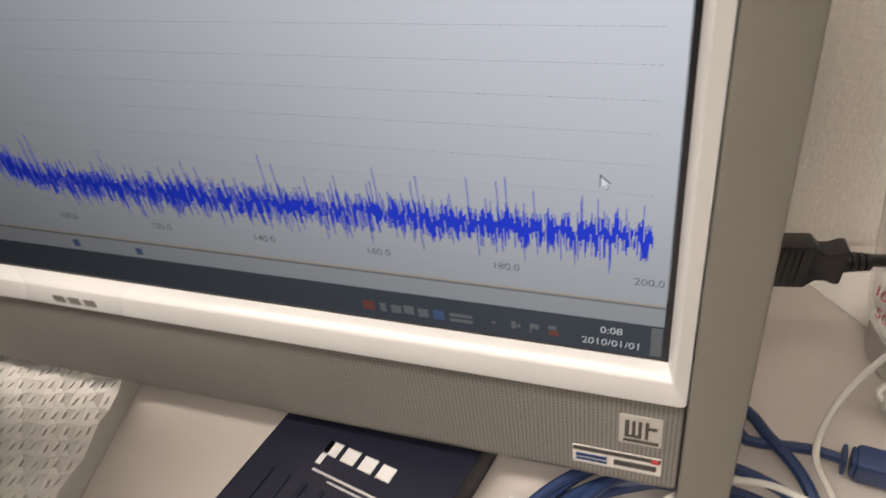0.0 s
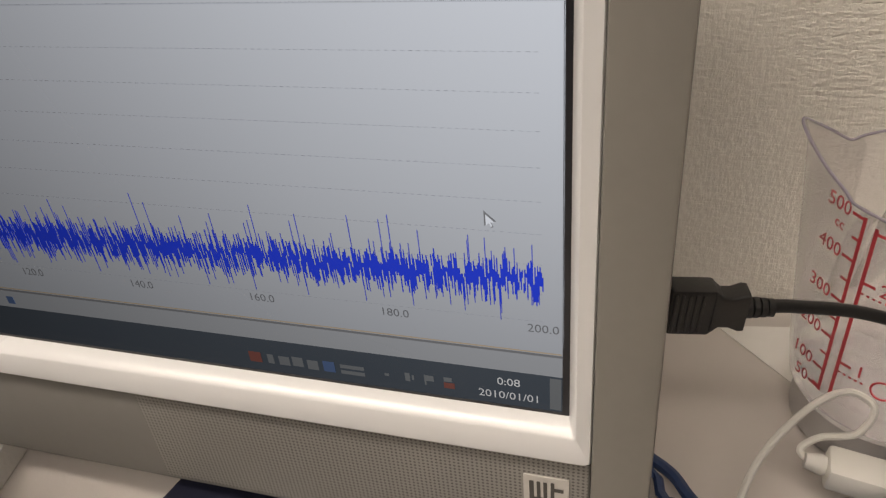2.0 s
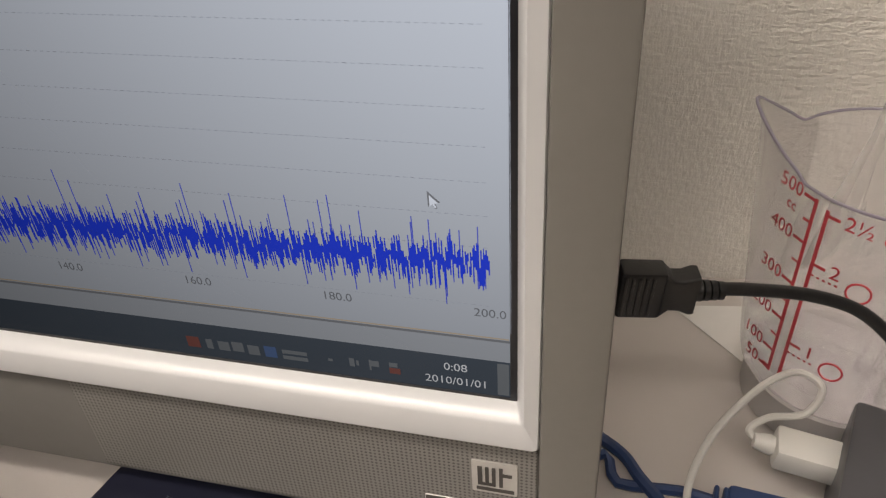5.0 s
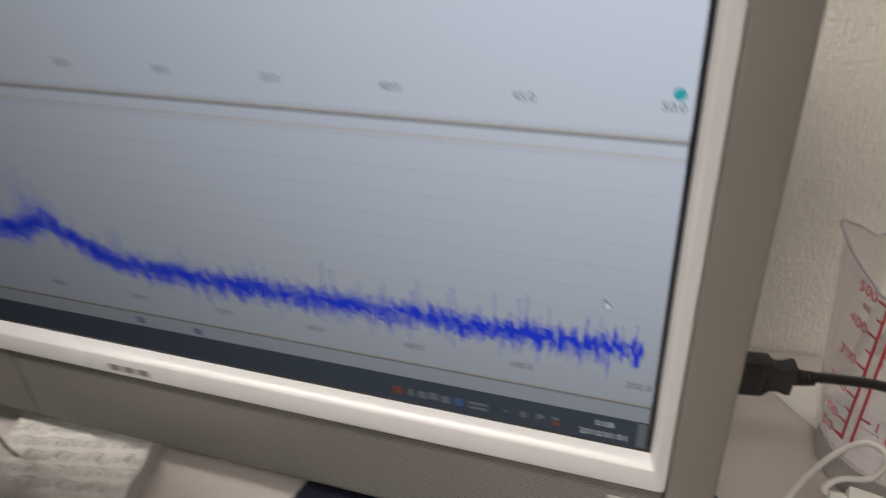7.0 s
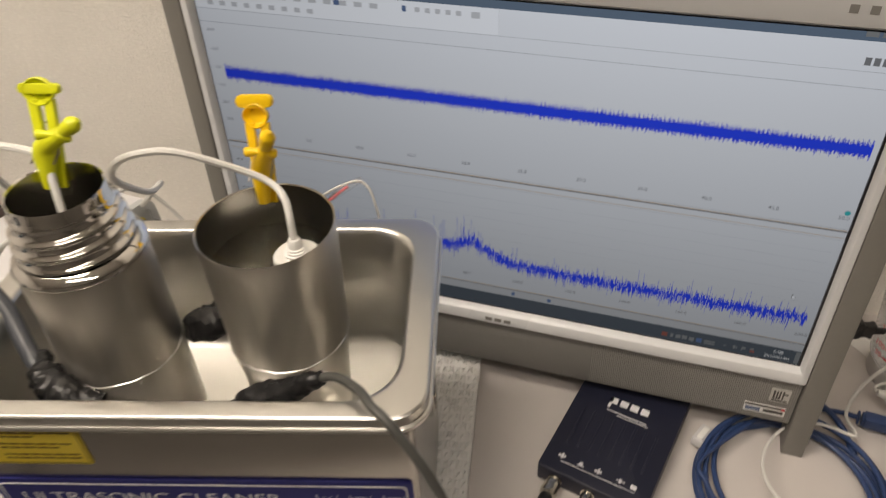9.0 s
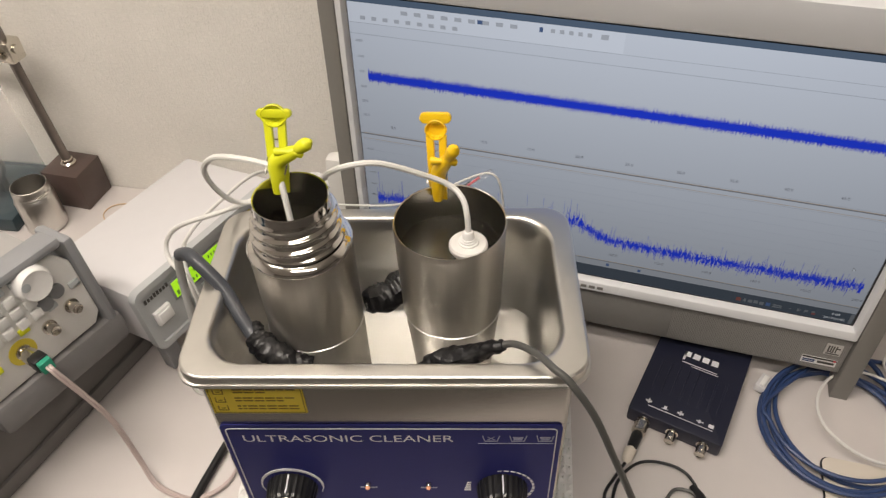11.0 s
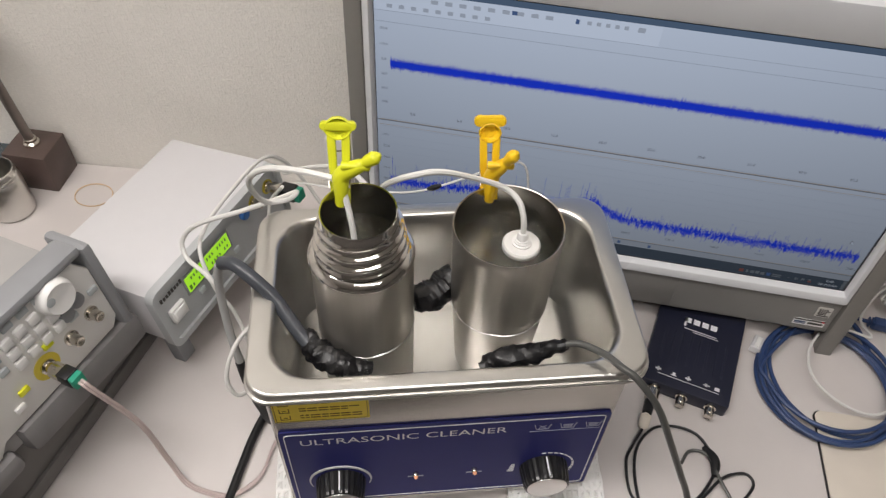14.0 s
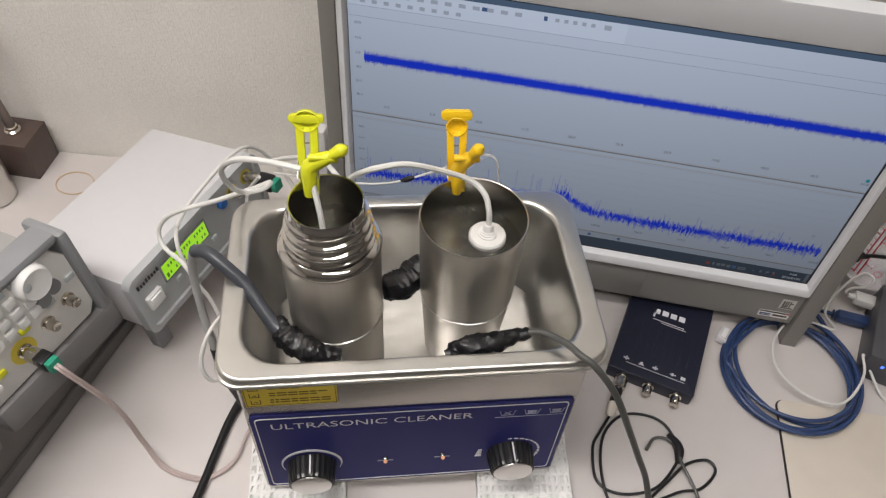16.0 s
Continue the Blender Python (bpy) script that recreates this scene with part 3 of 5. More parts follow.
# the two traces: narrow upright strokes, column by column
rng = random.Random(5)
strong, faint = [], []
BASE = [(0.0, 0.054), (0.06, 0.057), (0.10, 0.062), (0.16, 0.058), (0.20, 0.062), (0.221, 0.070), (0.236, 0.060), (0.25, 0.053), (0.29, 0.0505), (0.34, 0.0495), (0.49, 0.0505)]
U = 0.012
while U < 0.4855:
    base = float(np.interp(U, [p[0] for p in BASE], [p[1] for p in BASE]))
    m = base + rng.gauss(0, 0.0014)
    up, down = abs(rng.gauss(0.0040, 0.0024)), abs(rng.gauss(0.0044, 0.0030))
    if rng.random() < 0.10:
        up += rng.expovariate(1 / 0.0060)
    if rng.random() < 0.16:
        down += rng.expovariate(1 / 0.0026)
    if U < 0.235 and rng.random() < 0.06:
        up += rng.random() * 0.028
    up, down = min(up, 0.035 if U < 0.235 else 0.017), min(down, 0.0115)
    strong.append((U, U + 0.00036, m - min(down, 0.0062), m + min(up, 0.0056)))
    faint.append((U + 0.00004, U + 0.00030, m - down, m + up))
    U += 0.00035
on_screen("spectrum_trace_faint", faint, M["faintink"], 0.0004)
on_screen("spectrum_trace", strong, M["ink"], 0.0005)
strong, fringe = [], []
U = 0.0142
while U < 0.4868:
    a = 0.0027 + 0.0013 * (math.sin(U * 2200) > 0.2) + rng.random() * 0.0014
    strong.append((U, U + 0.00047, 0.1975 - a, 0.1975 + a * 0.9))
    fringe.append((U + 0.00005, U + 0.00032, 0.1975 - a - rng.random() * 0.0030, 0.1975 + a + rng.random() * 0.0030))
    U += 0.00045
on_screen("time_trace_faint", fringe, M["faintink"], 0.0004)
on_screen("time_trace", strong, M["ink"], 0.0005)

# ---- the ultrasonic cleaner ----
CLN = pose(-0.3705, -0.044, 0, 0, 0, 16.0)
cleaner = thing("ultrasonic_cleaner", CLN, "stainless steel ultrasonic bath with navy control panel, standing on foam netting", "ultrasonic cleaner")


def plan(x, y0, y1, r, z, n=6):
    return [(a, b, z) for a, b in rounded(-x, x, y0, y1, r, n)]


part("body", loft([plan(0.130, 0.006, 0.149, 0.004, 0.017), plan(0.1352, 0.001, 0.154, 0.005, 0.019), plan(0.1365, 0, 0.155, 0.005, 0.024), plan(0.1365, 0, 0.155, 0.005, 0.232)], cap_first=True),
     M["steel"], cleaner, "brushed steel housing")
part("tank", loft([plan(0.1450, -0.0110, 0.1660, 0.020, 0.2280), plan(0.1468, -0.0128, 0.1678, 0.021, 0.2280), plan(0.1475, -0.0135, 0.1685, 0.021, 0.2287), plan(0.1475, -0.0135, 0.1685, 0.021, 0.2308), plan(0.1468, -0.0128, 0.1678, 0.021, 0.2315), plan(0.1460, -0.0120, 0.1670, 0.021, 0.2315),
                   plan(0.1456, -0.0116, 0.1666, 0.021, 0.2378), plan(0.1445, -0.0105, 0.1655, 0.021, 0.2389), plan(0.1440, -0.0100, 0.1650, 0.021, 0.2390), plan(0.1310, -0.0010, 0.1553, 0.030, 0.2394),
                   plan(0.1300, 0.0000, 0.1543, 0.031, 0.2391), plan(0.1288, 0.0012, 0.1530, 0.031, 0.2378), plan(0.1278, 0.0022, 0.1520, 0.032, 0.2355), plan(0.1262, 0.0035, 0.1505, 0.032, 0.215), plan(0.1232, 0.0065, 0.1475, 0.030, 0.105),
                   plan(0.1205, 0.0092, 0.1448, 0.028, 0.0955), plan(0.1150, 0.0145, 0.1395, 0.026, 0.0912), plan(0.1070, 0.022, 0.132, 0.022, 0.0900)], cap_last=True),
     M["tanksteel"], cleaner, "deep-drawn steel tank with rolled rim")
panel = part("control_panel", slab(rounded(-0.1325, 0.1325, 0.029, 0.1645, 0.004), -0.0016, -0.0002, axis="y"), M["navy"], cleaner, "navy blue printed panel")
part("panel_border", ring_plate(rounded(-0.1289, 0.1289, 0.0327, 0.1605, 0.004), rounded(-0.1281, 0.1281, 0.0335, 0.1597, 0.0034), -0.0022, -0.0017, axis="y"), M["print"], panel, soft=False)
words("ULTRASONIC CLEANER", 0.0132, M["print"], panel, pose(-0.1178, -0.0022, 0.1462, 90, 0, 0), stretch=1.19)
for k in range(3):
    cx = 0.078 + 0.021 * k
    bm = bars([(cx - 0.0045, cx + 0.0045, 0.1427, 0.1434)], -0.0022, -0.0017, "y")
    for q in (-1, 1):
        slab([(cx + q * 0.0045, 0.1427), (cx + q * 0.0052, 0.1427), (cx + q * 0.0070, 0.1505), (cx + q * 0.0063, 0.1505)][::q], -0.0022, -0.0017, bm, "y")
        if k == 0:
            slab([(cx - q * 0.0030, 0.1448), (cx - q * 0.0024, 0.1448), (cx + q * 0.0030, 0.1490), (cx + q * 0.0024, 0.1490)][::q], -0.0022, -0.0018, bm, "y")
    if k:
        for row in range(3):
            box(bm, cx - 0.0034 - 0.0004 * row, cx + 0.0034 + 0.0004 * row, -0.0022, -0.0018, 0.1448 + 0.0017 * row, 0.1454 + 0.0017 * row)
    part("care_symbol", bm, M["dimprint"], panel, soft=False)
part("rule_line", bars([(0.068, 0.127, 0.1395, 0.1398)], -0.0022, -0.0017, "y"), M["dimprint"], panel, soft=False)
for k, cx in enumerate((-0.090, 0.0885)):
    cz = 0.0715
    arc = []
    a0, a1 = (200, -20) if k == 0 else (100, -60)
    for s in range(40):
        a = radians(a0 + (a1 - a0) * s / 39)
        arc.append((cx + 0.0255 * math.cos(a), cz + 0.0255 * math.sin(a)))
    bm = bmesh.new()
    for s in range(39):
        if k == 1 and s % 3 == 2:
            continue
        (ax, az), (bx, bz) = arc[s], arc[s + 1]
        f = 1.0 + (0.13 * math.sin(math.pi * (s + 1) / 41) if k == 0 else 0.02 + 0.10 * s / 39)
        slab([(ax, az), (bx, bz), (cx + (bx - cx) * f, cz + (bz - cz) * f), (cx + (ax - cx) * f, cz + (az - cz) * f)], -0.0022, -0.0017, bm, "y")
    if k == 1:
        for s in range(5):
            box(bm, cx - 0.032 + 0.0006 * s, cx - 0.0262, -0.0022, -0.0017, cz - 0.006 + 0.003 * s, cz - 0.0045 + 0.003 * s)
    tagged(part("dial_scale", bm, M["print"], panel, soft=False), kind="stuff")
    ribs = 26
    ring = []
    for y, r in ((-0.0018, 0.0215), (-0.006, 0.0213), (-0.0185, 0.0201), (-0.0212, 0.0193), (-0.0218, 0.0182), (-0.0215, 0.0172)):
        ring.append([((r - 0.0007 * (i % 2)) * math.cos(2 * math.pi * i / (2 * ribs)) + cx, y, (r - 0.0007 * (i % 2)) * math.sin(2 * math.pi * i / (2 * ribs)) + cz) for i in range(2 * ribs)])
    knob = part("knob", loft(ring, cap_last=True), M["knobblack"], cleaner, "ribbed black knob", soft=False)
    part("knob_cap", slab([(cx + 0.0175 * math.cos(2 * math.pi * i / 40), cz + 0.0175 * math.sin(2 * math.pi * i / 40)) for i in range(40)], -0.0224, -0.0212, axis="y", bevel=0.0004), M["alu"], knob, "spun aluminium cap")
    part("pointer_line", boxed(cx - 0.0006, cx + 0.0006, -0.0198, -0.003, cz + 0.0196, cz + 0.0215), M["print"], knob, soft=False)
for cx in (-0.025, 0.0265):
    led = part("indicator", loft([[(cx + r * math.cos(i * math.pi / 8), y, 0.0765 + r * math.sin(i * math.pi / 8)) for i in range(16)] for r, y in ((0.0026, -0.0017), (0.0026, -0.0044), (0.0021, -0.0056), (0.0018, -0.0052))], cap_last=True), M["nickel"], cleaner)
    part("lens", loft([[(cx + r * math.cos(i * math.pi / 8), y, 0.0765 + r * math.sin(i * math.pi / 8)) for i in range(16)] for r, y in ((0.0019, -0.0048), (0.0017, -0.0070), (0.0008, -0.0078))], cap_last=True), M["amber"], led, "amber lamp lens")
    part("caption_bar", bars([(cx - 0.007, cx + 0.007, 0.0690, 0.0705)], -0.0022, -0.0017, "y"), M["dimprint"], panel, soft=False)
warn = part("warning_label", slab(rounded(-0.1315, -0.0605, 0.1800, 0.2265, 0.0006), -0.0008, -0.0002, axis="y"), M["yellowlabel"], cleaner, "yellow warning label with small print")
part("label_border", ring_plate(rounded(-0.1305, -0.0615, 0.1810, 0.2255, 0.0006), rounded(-0.1300, -0.0620, 0.1815, 0.2250, 0.0005), -0.0011, -0.0007, axis="y"), M["brownprint"], warn, soft=False)
LB = []
for k in range(4):
    z = 0.1845 + 0.0102 * k
    LB += [(-0.127, -0.1262, z + 0.0005, z + 0.0055), (-0.1200, -0.1192, z + 0.0005, z + 0.0055), (-0.127, -0.1192, z - 0.0005, z + 0.0003), (-0.1245, -0.1215, z + 0.002, z + 0.0028)]
    for row, reach in ((0.0045, 0.0), (0.0010, 0.012 * (k % 3))):
        x = -0.112
        while x < -0.068 - reach:
            wl = 0.0028 + 0.0022 * ((int(x * 9000) + k) % 3)
            LB.append((x, x + wl, z + row, z + row + 0.0013))
            x += wl + 0.0011
part("label_print", bars(LB, -0.0011, -0.0007, "y"), M["brownprint"], warn, soft=False)
for sx in (-1, 1):
    oval = [(0.096 + 0.013 * math.cos(i * math.pi / 16), 0.150 + 0.044 * math.sin(i * math.pi / 16)) for i in range(32)]
    inner = [(0.096 + 0.009 * math.cos(i * math.pi / 16), 0.150 + 0.039 * math.sin(i * math.pi / 16)) for i in range(32)]
    grip = part("side_grip", loft([[(sx * 0.1366, a, b) for a, b in oval], [(sx * 0.1395, a, b) for a, b in oval], [(sx * 0.1400, a, b) for a, b in inner], [(sx * 0.1372, a, b) for a, b in inner]], cap_last=True),
                M["polished"], cleaner, "oval pressed-metal side grip")
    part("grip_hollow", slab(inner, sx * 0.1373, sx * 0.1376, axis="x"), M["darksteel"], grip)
water = thing("tank_water", CLN, "still clear water filling the steel tank", "water")
surface = part("surface", loft([plan(0.1261, 0.0036, 0.1504, 0.031, 0.2095), plan(0.1, 0.03, 0.125, 0.02, 0.2095)], cap_last=True), M["water"], water)
surface.visible_shadow = False
for cx, cy, r in ((-0.0600, 0.0715, 0.0379), (0.0480, 0.0850, 0.0391)):
    edge = lathe([(r - 0.0007, 0.2103), (r - 0.0003, 0.2100), (r + 0.0001, 0.2097), (r + 0.0004, 0.2095)], 72, at=(cx, cy, 0))
    for v in edge.verts:
        a = math.atan2(v.co.y - cy, v.co.x - cx)
        v.co.z += 0.0005 * math.sin(5 * a + cx * 90) + 0.0003 * math.sin(13 * a)
    part("meniscus", edge, M["alu"], water, "bright curved edge of the water").visible_shadow = False

# foam netting under the cleaner: two strips of knotted mesh
def netting(x0, x1, y0, y1, z, wave):
    bm = bmesh.new()
    nx, ny = max(2, round((x1 - x0) / 0.0062)), round((y1 - y0) / 0.0095)
    dx, dy = (x1 - x0) / nx, (y1 - y0) / ny
    for i in range(nx):
        for j in range(ny):
            cx, cy = x0 + dx * (i + 0.5), y0 + dy * (j + 0.5)
            sh = 0.22 * dx * (1 if (i + j) % 2 else -1)
            out = [(-0.5, -0.5), (0.5, -0.5), (0.5, 0.5), (-0.5, 0.5)]
            hole = [(-0.17, -0.28), (0.08, -0.22), (0.17, 0.28), (-0.08, 0.22)]
            lift = lambda x, y: z + wave * (math.sin(x * 310) * math.sin(y * 190) + 0.5 * math.sin(y * 77 + x * 40))
            a = [bm.verts.new((cx + p * dx, cy + q * dy, lift(cx + p * dx, cy + q * dy))) for p, q in out]
            b = [bm.verts.new((cx + p * dx + sh * q, cy + q * dy, lift(cx, cy) + 0.0010)) for p, q in hole]
            c = [bm.verts.new((v.co.x, v.co.y, v.co.z - 0.0027)) for v in b]
            for k in range(4):
                bm.faces.new((a[k], a[(k + 1) % 4], b[(k + 1) % 4], b[k]))
                bm.faces.new((b[k], b[(k + 1) % 4], c[(k + 1) % 4], c[k]))
            bm.faces.new(c)
    bmesh.ops.remove_doubles(bm, verts=bm.verts, dist=0.0004)
    rim = [e for e in bm.edges if e.is_boundary and max(v.co.z for v in e.verts) > z - 0.004]
    ext = bmesh.ops.extrude_edge_only(bm, edges=rim)
    for v in ext["geom"]:
        if isinstance(v, bmesh.types.BMVert):
            v.co.z = 0.0005
    return bm


for cx, turn, y1 in ((-0.109, 0.0, 0.170), (0.109, -4.5, 0.285)):
    solid("foam_netting", netting(-0.0455, 0.0455, -0.030, y1, 0.0142, 0.0016), M["foam"], "white foam netting strip folded under the steel bath", "foam netting", CLN @ pose(cx, 0, 0, 0, 0, turn), "foam strips under the bath")

# ---- flask and tumbler in the bath ----
flask = thing("vacuum_flask", CLN @ pose(-0.0600, 0.0715, 0.0905), "open brushed-steel vacuum flask with threaded neck, standing in the bath", "flask")
part("flask_body", lathe([(0.0, 0.0), (0.033, 0.0), (0.0365, 0.003), (0.0375, 0.010), (0.0375, 0.1945), (0.0368, 0.1985)], 72), M["bottlesteel"], flask, "brushed steel body")
part("shoulder", lathe([(0.0368, 0.1985), (0.0382, 0.1990), (0.0384, 0.2004), (0.0374, 0.2022), (0.0348, 0.2046), (0.0334, 0.2054)], 72), M["polished"], flask, "polished shoulder ring")


def thread_neck(z0, z1, pitch):
    """A conical neck with a rolled screw thread running round it."""
    bm = bmesh.new()
    rings = []
    for j in range(73):
        z = z0 + (z1 - z0) * j / 72
        base = 0.0326 - 0.0053 * (z - z0) / (z1 - z0)
        fade = min(1.0, (z - z0) / 0.004, (z1 - z) / 0.005)
        ring = []
        for i in range(96):
            a = 2 * math.pi * i / 96
            f = ((z - z0) / pitch - a / (2 * math.pi)) % 1.0
            r = base + 0.0024 * max(fade, 0) * math.exp(-(((f - 0.5) / 0.19) ** 2))
            ring.append((r * math.cos(a), r * math.sin(a), z))
        rings.append(ring)
    return loft(rings, bm)


neck = part("threaded_neck", thread_neck(0.2052, 0.2345, 0.0088), M["polished"], flask, "polished threaded steel neck")
part("lip", lathe([(0.0273, 0.2343), (0.0268, 0.2362), (0.0268, 0.2412), (0.0264, 0.2424), (0.0256, 0.2418)], 72), M["polished"], flask, "polished lip")
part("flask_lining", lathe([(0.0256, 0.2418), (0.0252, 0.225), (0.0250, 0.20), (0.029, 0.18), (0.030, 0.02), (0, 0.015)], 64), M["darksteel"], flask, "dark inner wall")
w = solid("flask_water", lathe([(0.0251, 0.2135), (0.02, 0.2134), (0.0, 0.2134)], 48), M["water"], "water close under the flask's mouth", "water", CLN @ pose(-0.0600, 0.0715, 0.0905))
w.visible_shadow = False

cup = thing("steel_tumbler", CLN @ pose(0.0480, 0.0850, 0.0905), "brushed-steel tumbler with tapered foot, standing in the bath", "tumbler")
part("tumbler_wall", lathe([(0, 0), (0.0300, 0.0), (0.0325, 0.004), (0.0345, 0.045), (0.0362, 0.078), (0.0388, 0.119), (0.0393, 0.13), (0.0412, 0.200), (0.0415, 0.2055), (0.0411, 0.2068), (0.0403, 0.2062)], 80),
     M["bottlesteel"], cup, "brushed steel outer wall")
part("tumbler_lining", lathe([(0.0403, 0.2062), (0.0396, 0.19), (0.037, 0.12), (0.033, 0.03), (0, 0.028)], 72), M["darksteel"], cup, "dark mottled inner wall")
w = solid("tumbler_water", lathe([(0.0391, 0.1775), (0.02, 0.1775), (0, 0.1775)], 48), M["water"], "still water inside the steel tumbler", "water", CLN @ pose(0.0480, 0.0850, 0.0905))
w.visible_shadow = False

sensor = thing("float_sensor", pose(-0.3365, 0.0600, 0.2670), "white disc-shaped sensor floating in the tumbler on its cable", "sensor")
part("sensor_disc", lathe([(0, -0.006), (0.0135, -0.006), (0.0148, -0.004), (0.0148, 0.001), (0.0135, 0.0026), (0.0075, 0.003)], 40), M["whitecable"], sensor)
part("cable_boot", lathe([(0.0078, 0.0026), (0.0078, 0.0045), (0.0066, 0.0048), (0.0066, 0.0062), (0.0056, 0.0065), (0.0056, 0.0078), (0.0046, 0.008), (0.0042, 0.0125), (0.0034, 0.014), (0, 0.014)], 24), M["paper"], sensor, "ribbed white cable boot")


# ---- clothes-peg clips on the two rims ----
def peg(m, mat, label, wide, tall, bar, tip):
    """A sprung plastic clip. Its jaw is at the origin, its levers rise along z."""
    c = thing("plastic_clip", m, label, "clip", "clips on the rims")
    bm = bmesh.new()
    for s in (-1, 1):
        slab([(s * 0.0014, -0.004), (s * 0.0070, -0.004), (s * 0.0078, 0.036), (s * 0.0020, 0.036)][::s], 0.0012, 0.0056, bm, "y", bevel=0.0009)
    slab([(-0.0066, -0.015), (0.0066, -0.015), (0.0070, 0.002), (-0.0070, 0.002)], 0.0012, 0.0050, bm, "y", bevel=0.0009)
    part("back_lever", bm, mat, c, "slotted lever")
    rings = []
    for f, y in ((0.05, 0.0046), (0.6, 0.0040), (0.82, 0.0020), (0.92, 0.0004), (1.0, 0.0008), (1.0, 0.0036), (0.9, 0.0056), (0.05, 0.0068)):
        rings.append([(f * wide * math.cos(a) * (1 + 0.05 * math.cos(4 * a)), y, 0.0405 + f * tall * math.sin(a)) for a in [k * math.pi / 20 for k in range(40)]])
    part("back_paddle", loft(rings, cap_first=True, cap_last=True), mat, c, "dished thumb plate")
    bx, bz, br = bar
    part("grip_bar", slab(rounded(-bx, bx, 0.0405 + bz - br, 0.0405 + bz + br, br * 0.98, 6), 0.0008, 0.0058, axis="y", bevel=0.0008), mat, c, "rounded grip bar")
    tip = Vector(tip)
    foot = Vector((0.0, -0.0030, -0.0135))
    bend = Vector((0.002, -0.0050, 0.010))
    line = [foot, foot.lerp(bend, 0.5), bend, bend.lerp(tip, 0.45), bend.lerp(tip, 0.62), bend.lerp(tip, 0.85), tip]
    part("front_lever", tube(line, 0.005, 14, 6, radii=lambda t: 0.0034 + 0.0026 * math.sin(math.pi * min(1, t / 0.62)) if t < 0.62 else 0.0034 + 0.0014 * math.sin(math.pi * (t - 0.62) / 0.40) - 0.0022 * max(0, t - 0.85) / 0.15), mat, c, "rounded front lever with a blunt nose")
    mid = bend.lerp(tip, 0.42)
    across = Vector((0.0105, 0.0015, -0.0010))
    part("finger_rest", tube([mid - across, mid - across * 0.4 + Vector((0, -0.002, 0.001)), mid + across * 0.3 + Vector((0, -0.003, 0.001)), mid + across * 0.6], 0.0022, 10, 6, radii=lambda t: 0.0019 + 0.0012 * math.cos(math.pi * t) ** 2), mat, c)
    wire = [(0.0068, -0.006, 0.001), (0.0072, 0.000, 0.008), (0.0060, 0.006, 0.020), (0.0, 0.0066, 0.0225), (-0.0060, 0.006, 0.020), (-0.0072, 0.000, 0.008), (-0.0068, -0.006, 0.001)]
    part("spring", tube(wire, 0.0006, 6, 5), M["spring"], c, "thin wire spring")
    return c


def along(bm, m):
    bmesh.ops.transform(bm, matrix=m, verts=bm.verts)
    return bm


peg(pose(-0.4655, 0.0262, 0.3350, -19.5, 0, 12), M["limeclip"], "lime-yellow plastic spring clip on the flask's rim", 0.0092, 0.0080, (0.0122, 0.0015, 0.0030), (0.0285, -0.0104, 0.0273))
peg(pose(-0.3682, 0.0871, 0.3000, -17.5, -3, 10), M["yellowclip"], "orange-yellow plastic spring clip on the tumbler's rim", 0.0080, 0.0078, (0.0118, 0.0088, 0.0040), (0.0185, -0.0245, 0.0366))


# ---- cables ----
def cable(points, r, mat, label, category="cable", n=8, steps=8, name="cable"):
    return solid(name, tube(points, r, n, steps), mat, label, category)


cable([(-0.4520, 0.008, 0.295), (-0.4560, 0.014, 0.318), (-0.4640, 0.0230, 0.338), (-0.4780, 0.0270, 0.3410), (-0.5170, 0.0320, 0.3350), (-0.5400, 0.0420, 0.3120), (-0.5480, 0.0560, 0.2820), (-0.5500, 0.0780, 0.2480), (-0.5360, 0.0900, 0.2420), (-0.5330, 0.1020, 0.2400), (-0.5480, 0.0990, 0.2320), (-0.5830, 0.0920, 0.2150), (-0.6170, 0.0860, 0.2000), (-0.6360, 0.0850, 0.1850), (-0.6440, 0.0800, 0.1700), (-0.6360, 0.0700, 0.1600), (-0.6080, 0.0520, 0.1640), (-0.6000, 0.0480, 0.1400), (-0.6040, 0.0500, 0.0800), (-0.5900, 0.0400, 0.0280), (-0.5700, 0.0150, 0.0040), (-0.5500, 0.0300, 0.0040)],
      0.0023, M["whitecable"], "white sensor cable looping from the flask's rim", name="sensor_cable")
cable([(-0.3365, 0.0600, 0.281), (-0.3380, 0.0625, 0.293), (-0.3430, 0.0690, 0.303), (-0.3530, 0.0740, 0.309), (-0.3680, 0.0700, 0.3180), (-0.3980, 0.0540, 0.3360), (-0.4180, 0.0440, 0.3380), (-0.4350, 0.0420, 0.3290), (-0.4470, 0.0500, 0.3100), (-0.4650, 0.0900, 0.2720), (-0.500, 0.140, 0.240), (-0.545, 0.175, 0.20), (-0.588, 0.200, 0.160)],
      0.0023, M["whitecable"], "white sensor cable draped between tumbler and flask", name="sensor_cable")
GREY_LEFT = [(-0.4620, -0.0340, 0.2080), (-0.4720, -0.0340, 0.2100), (-0.4870, -0.0260, 0.2150), (-0.4970, -0.0200, 0.2220), (-0.5070, -0.0130, 0.2300), (-0.5170, -0.0070, 0.2380), (-0.5340, -0.0010, 0.2490), (-0.5500, 0.0060, 0.2520), (-0.5630, 0.0110, 0.2440)]
cable(GREY_LEFT, 0.0056, M["greycable"], "thick dark grey cable bent over the bath's rim", n=12, name="power_lead")
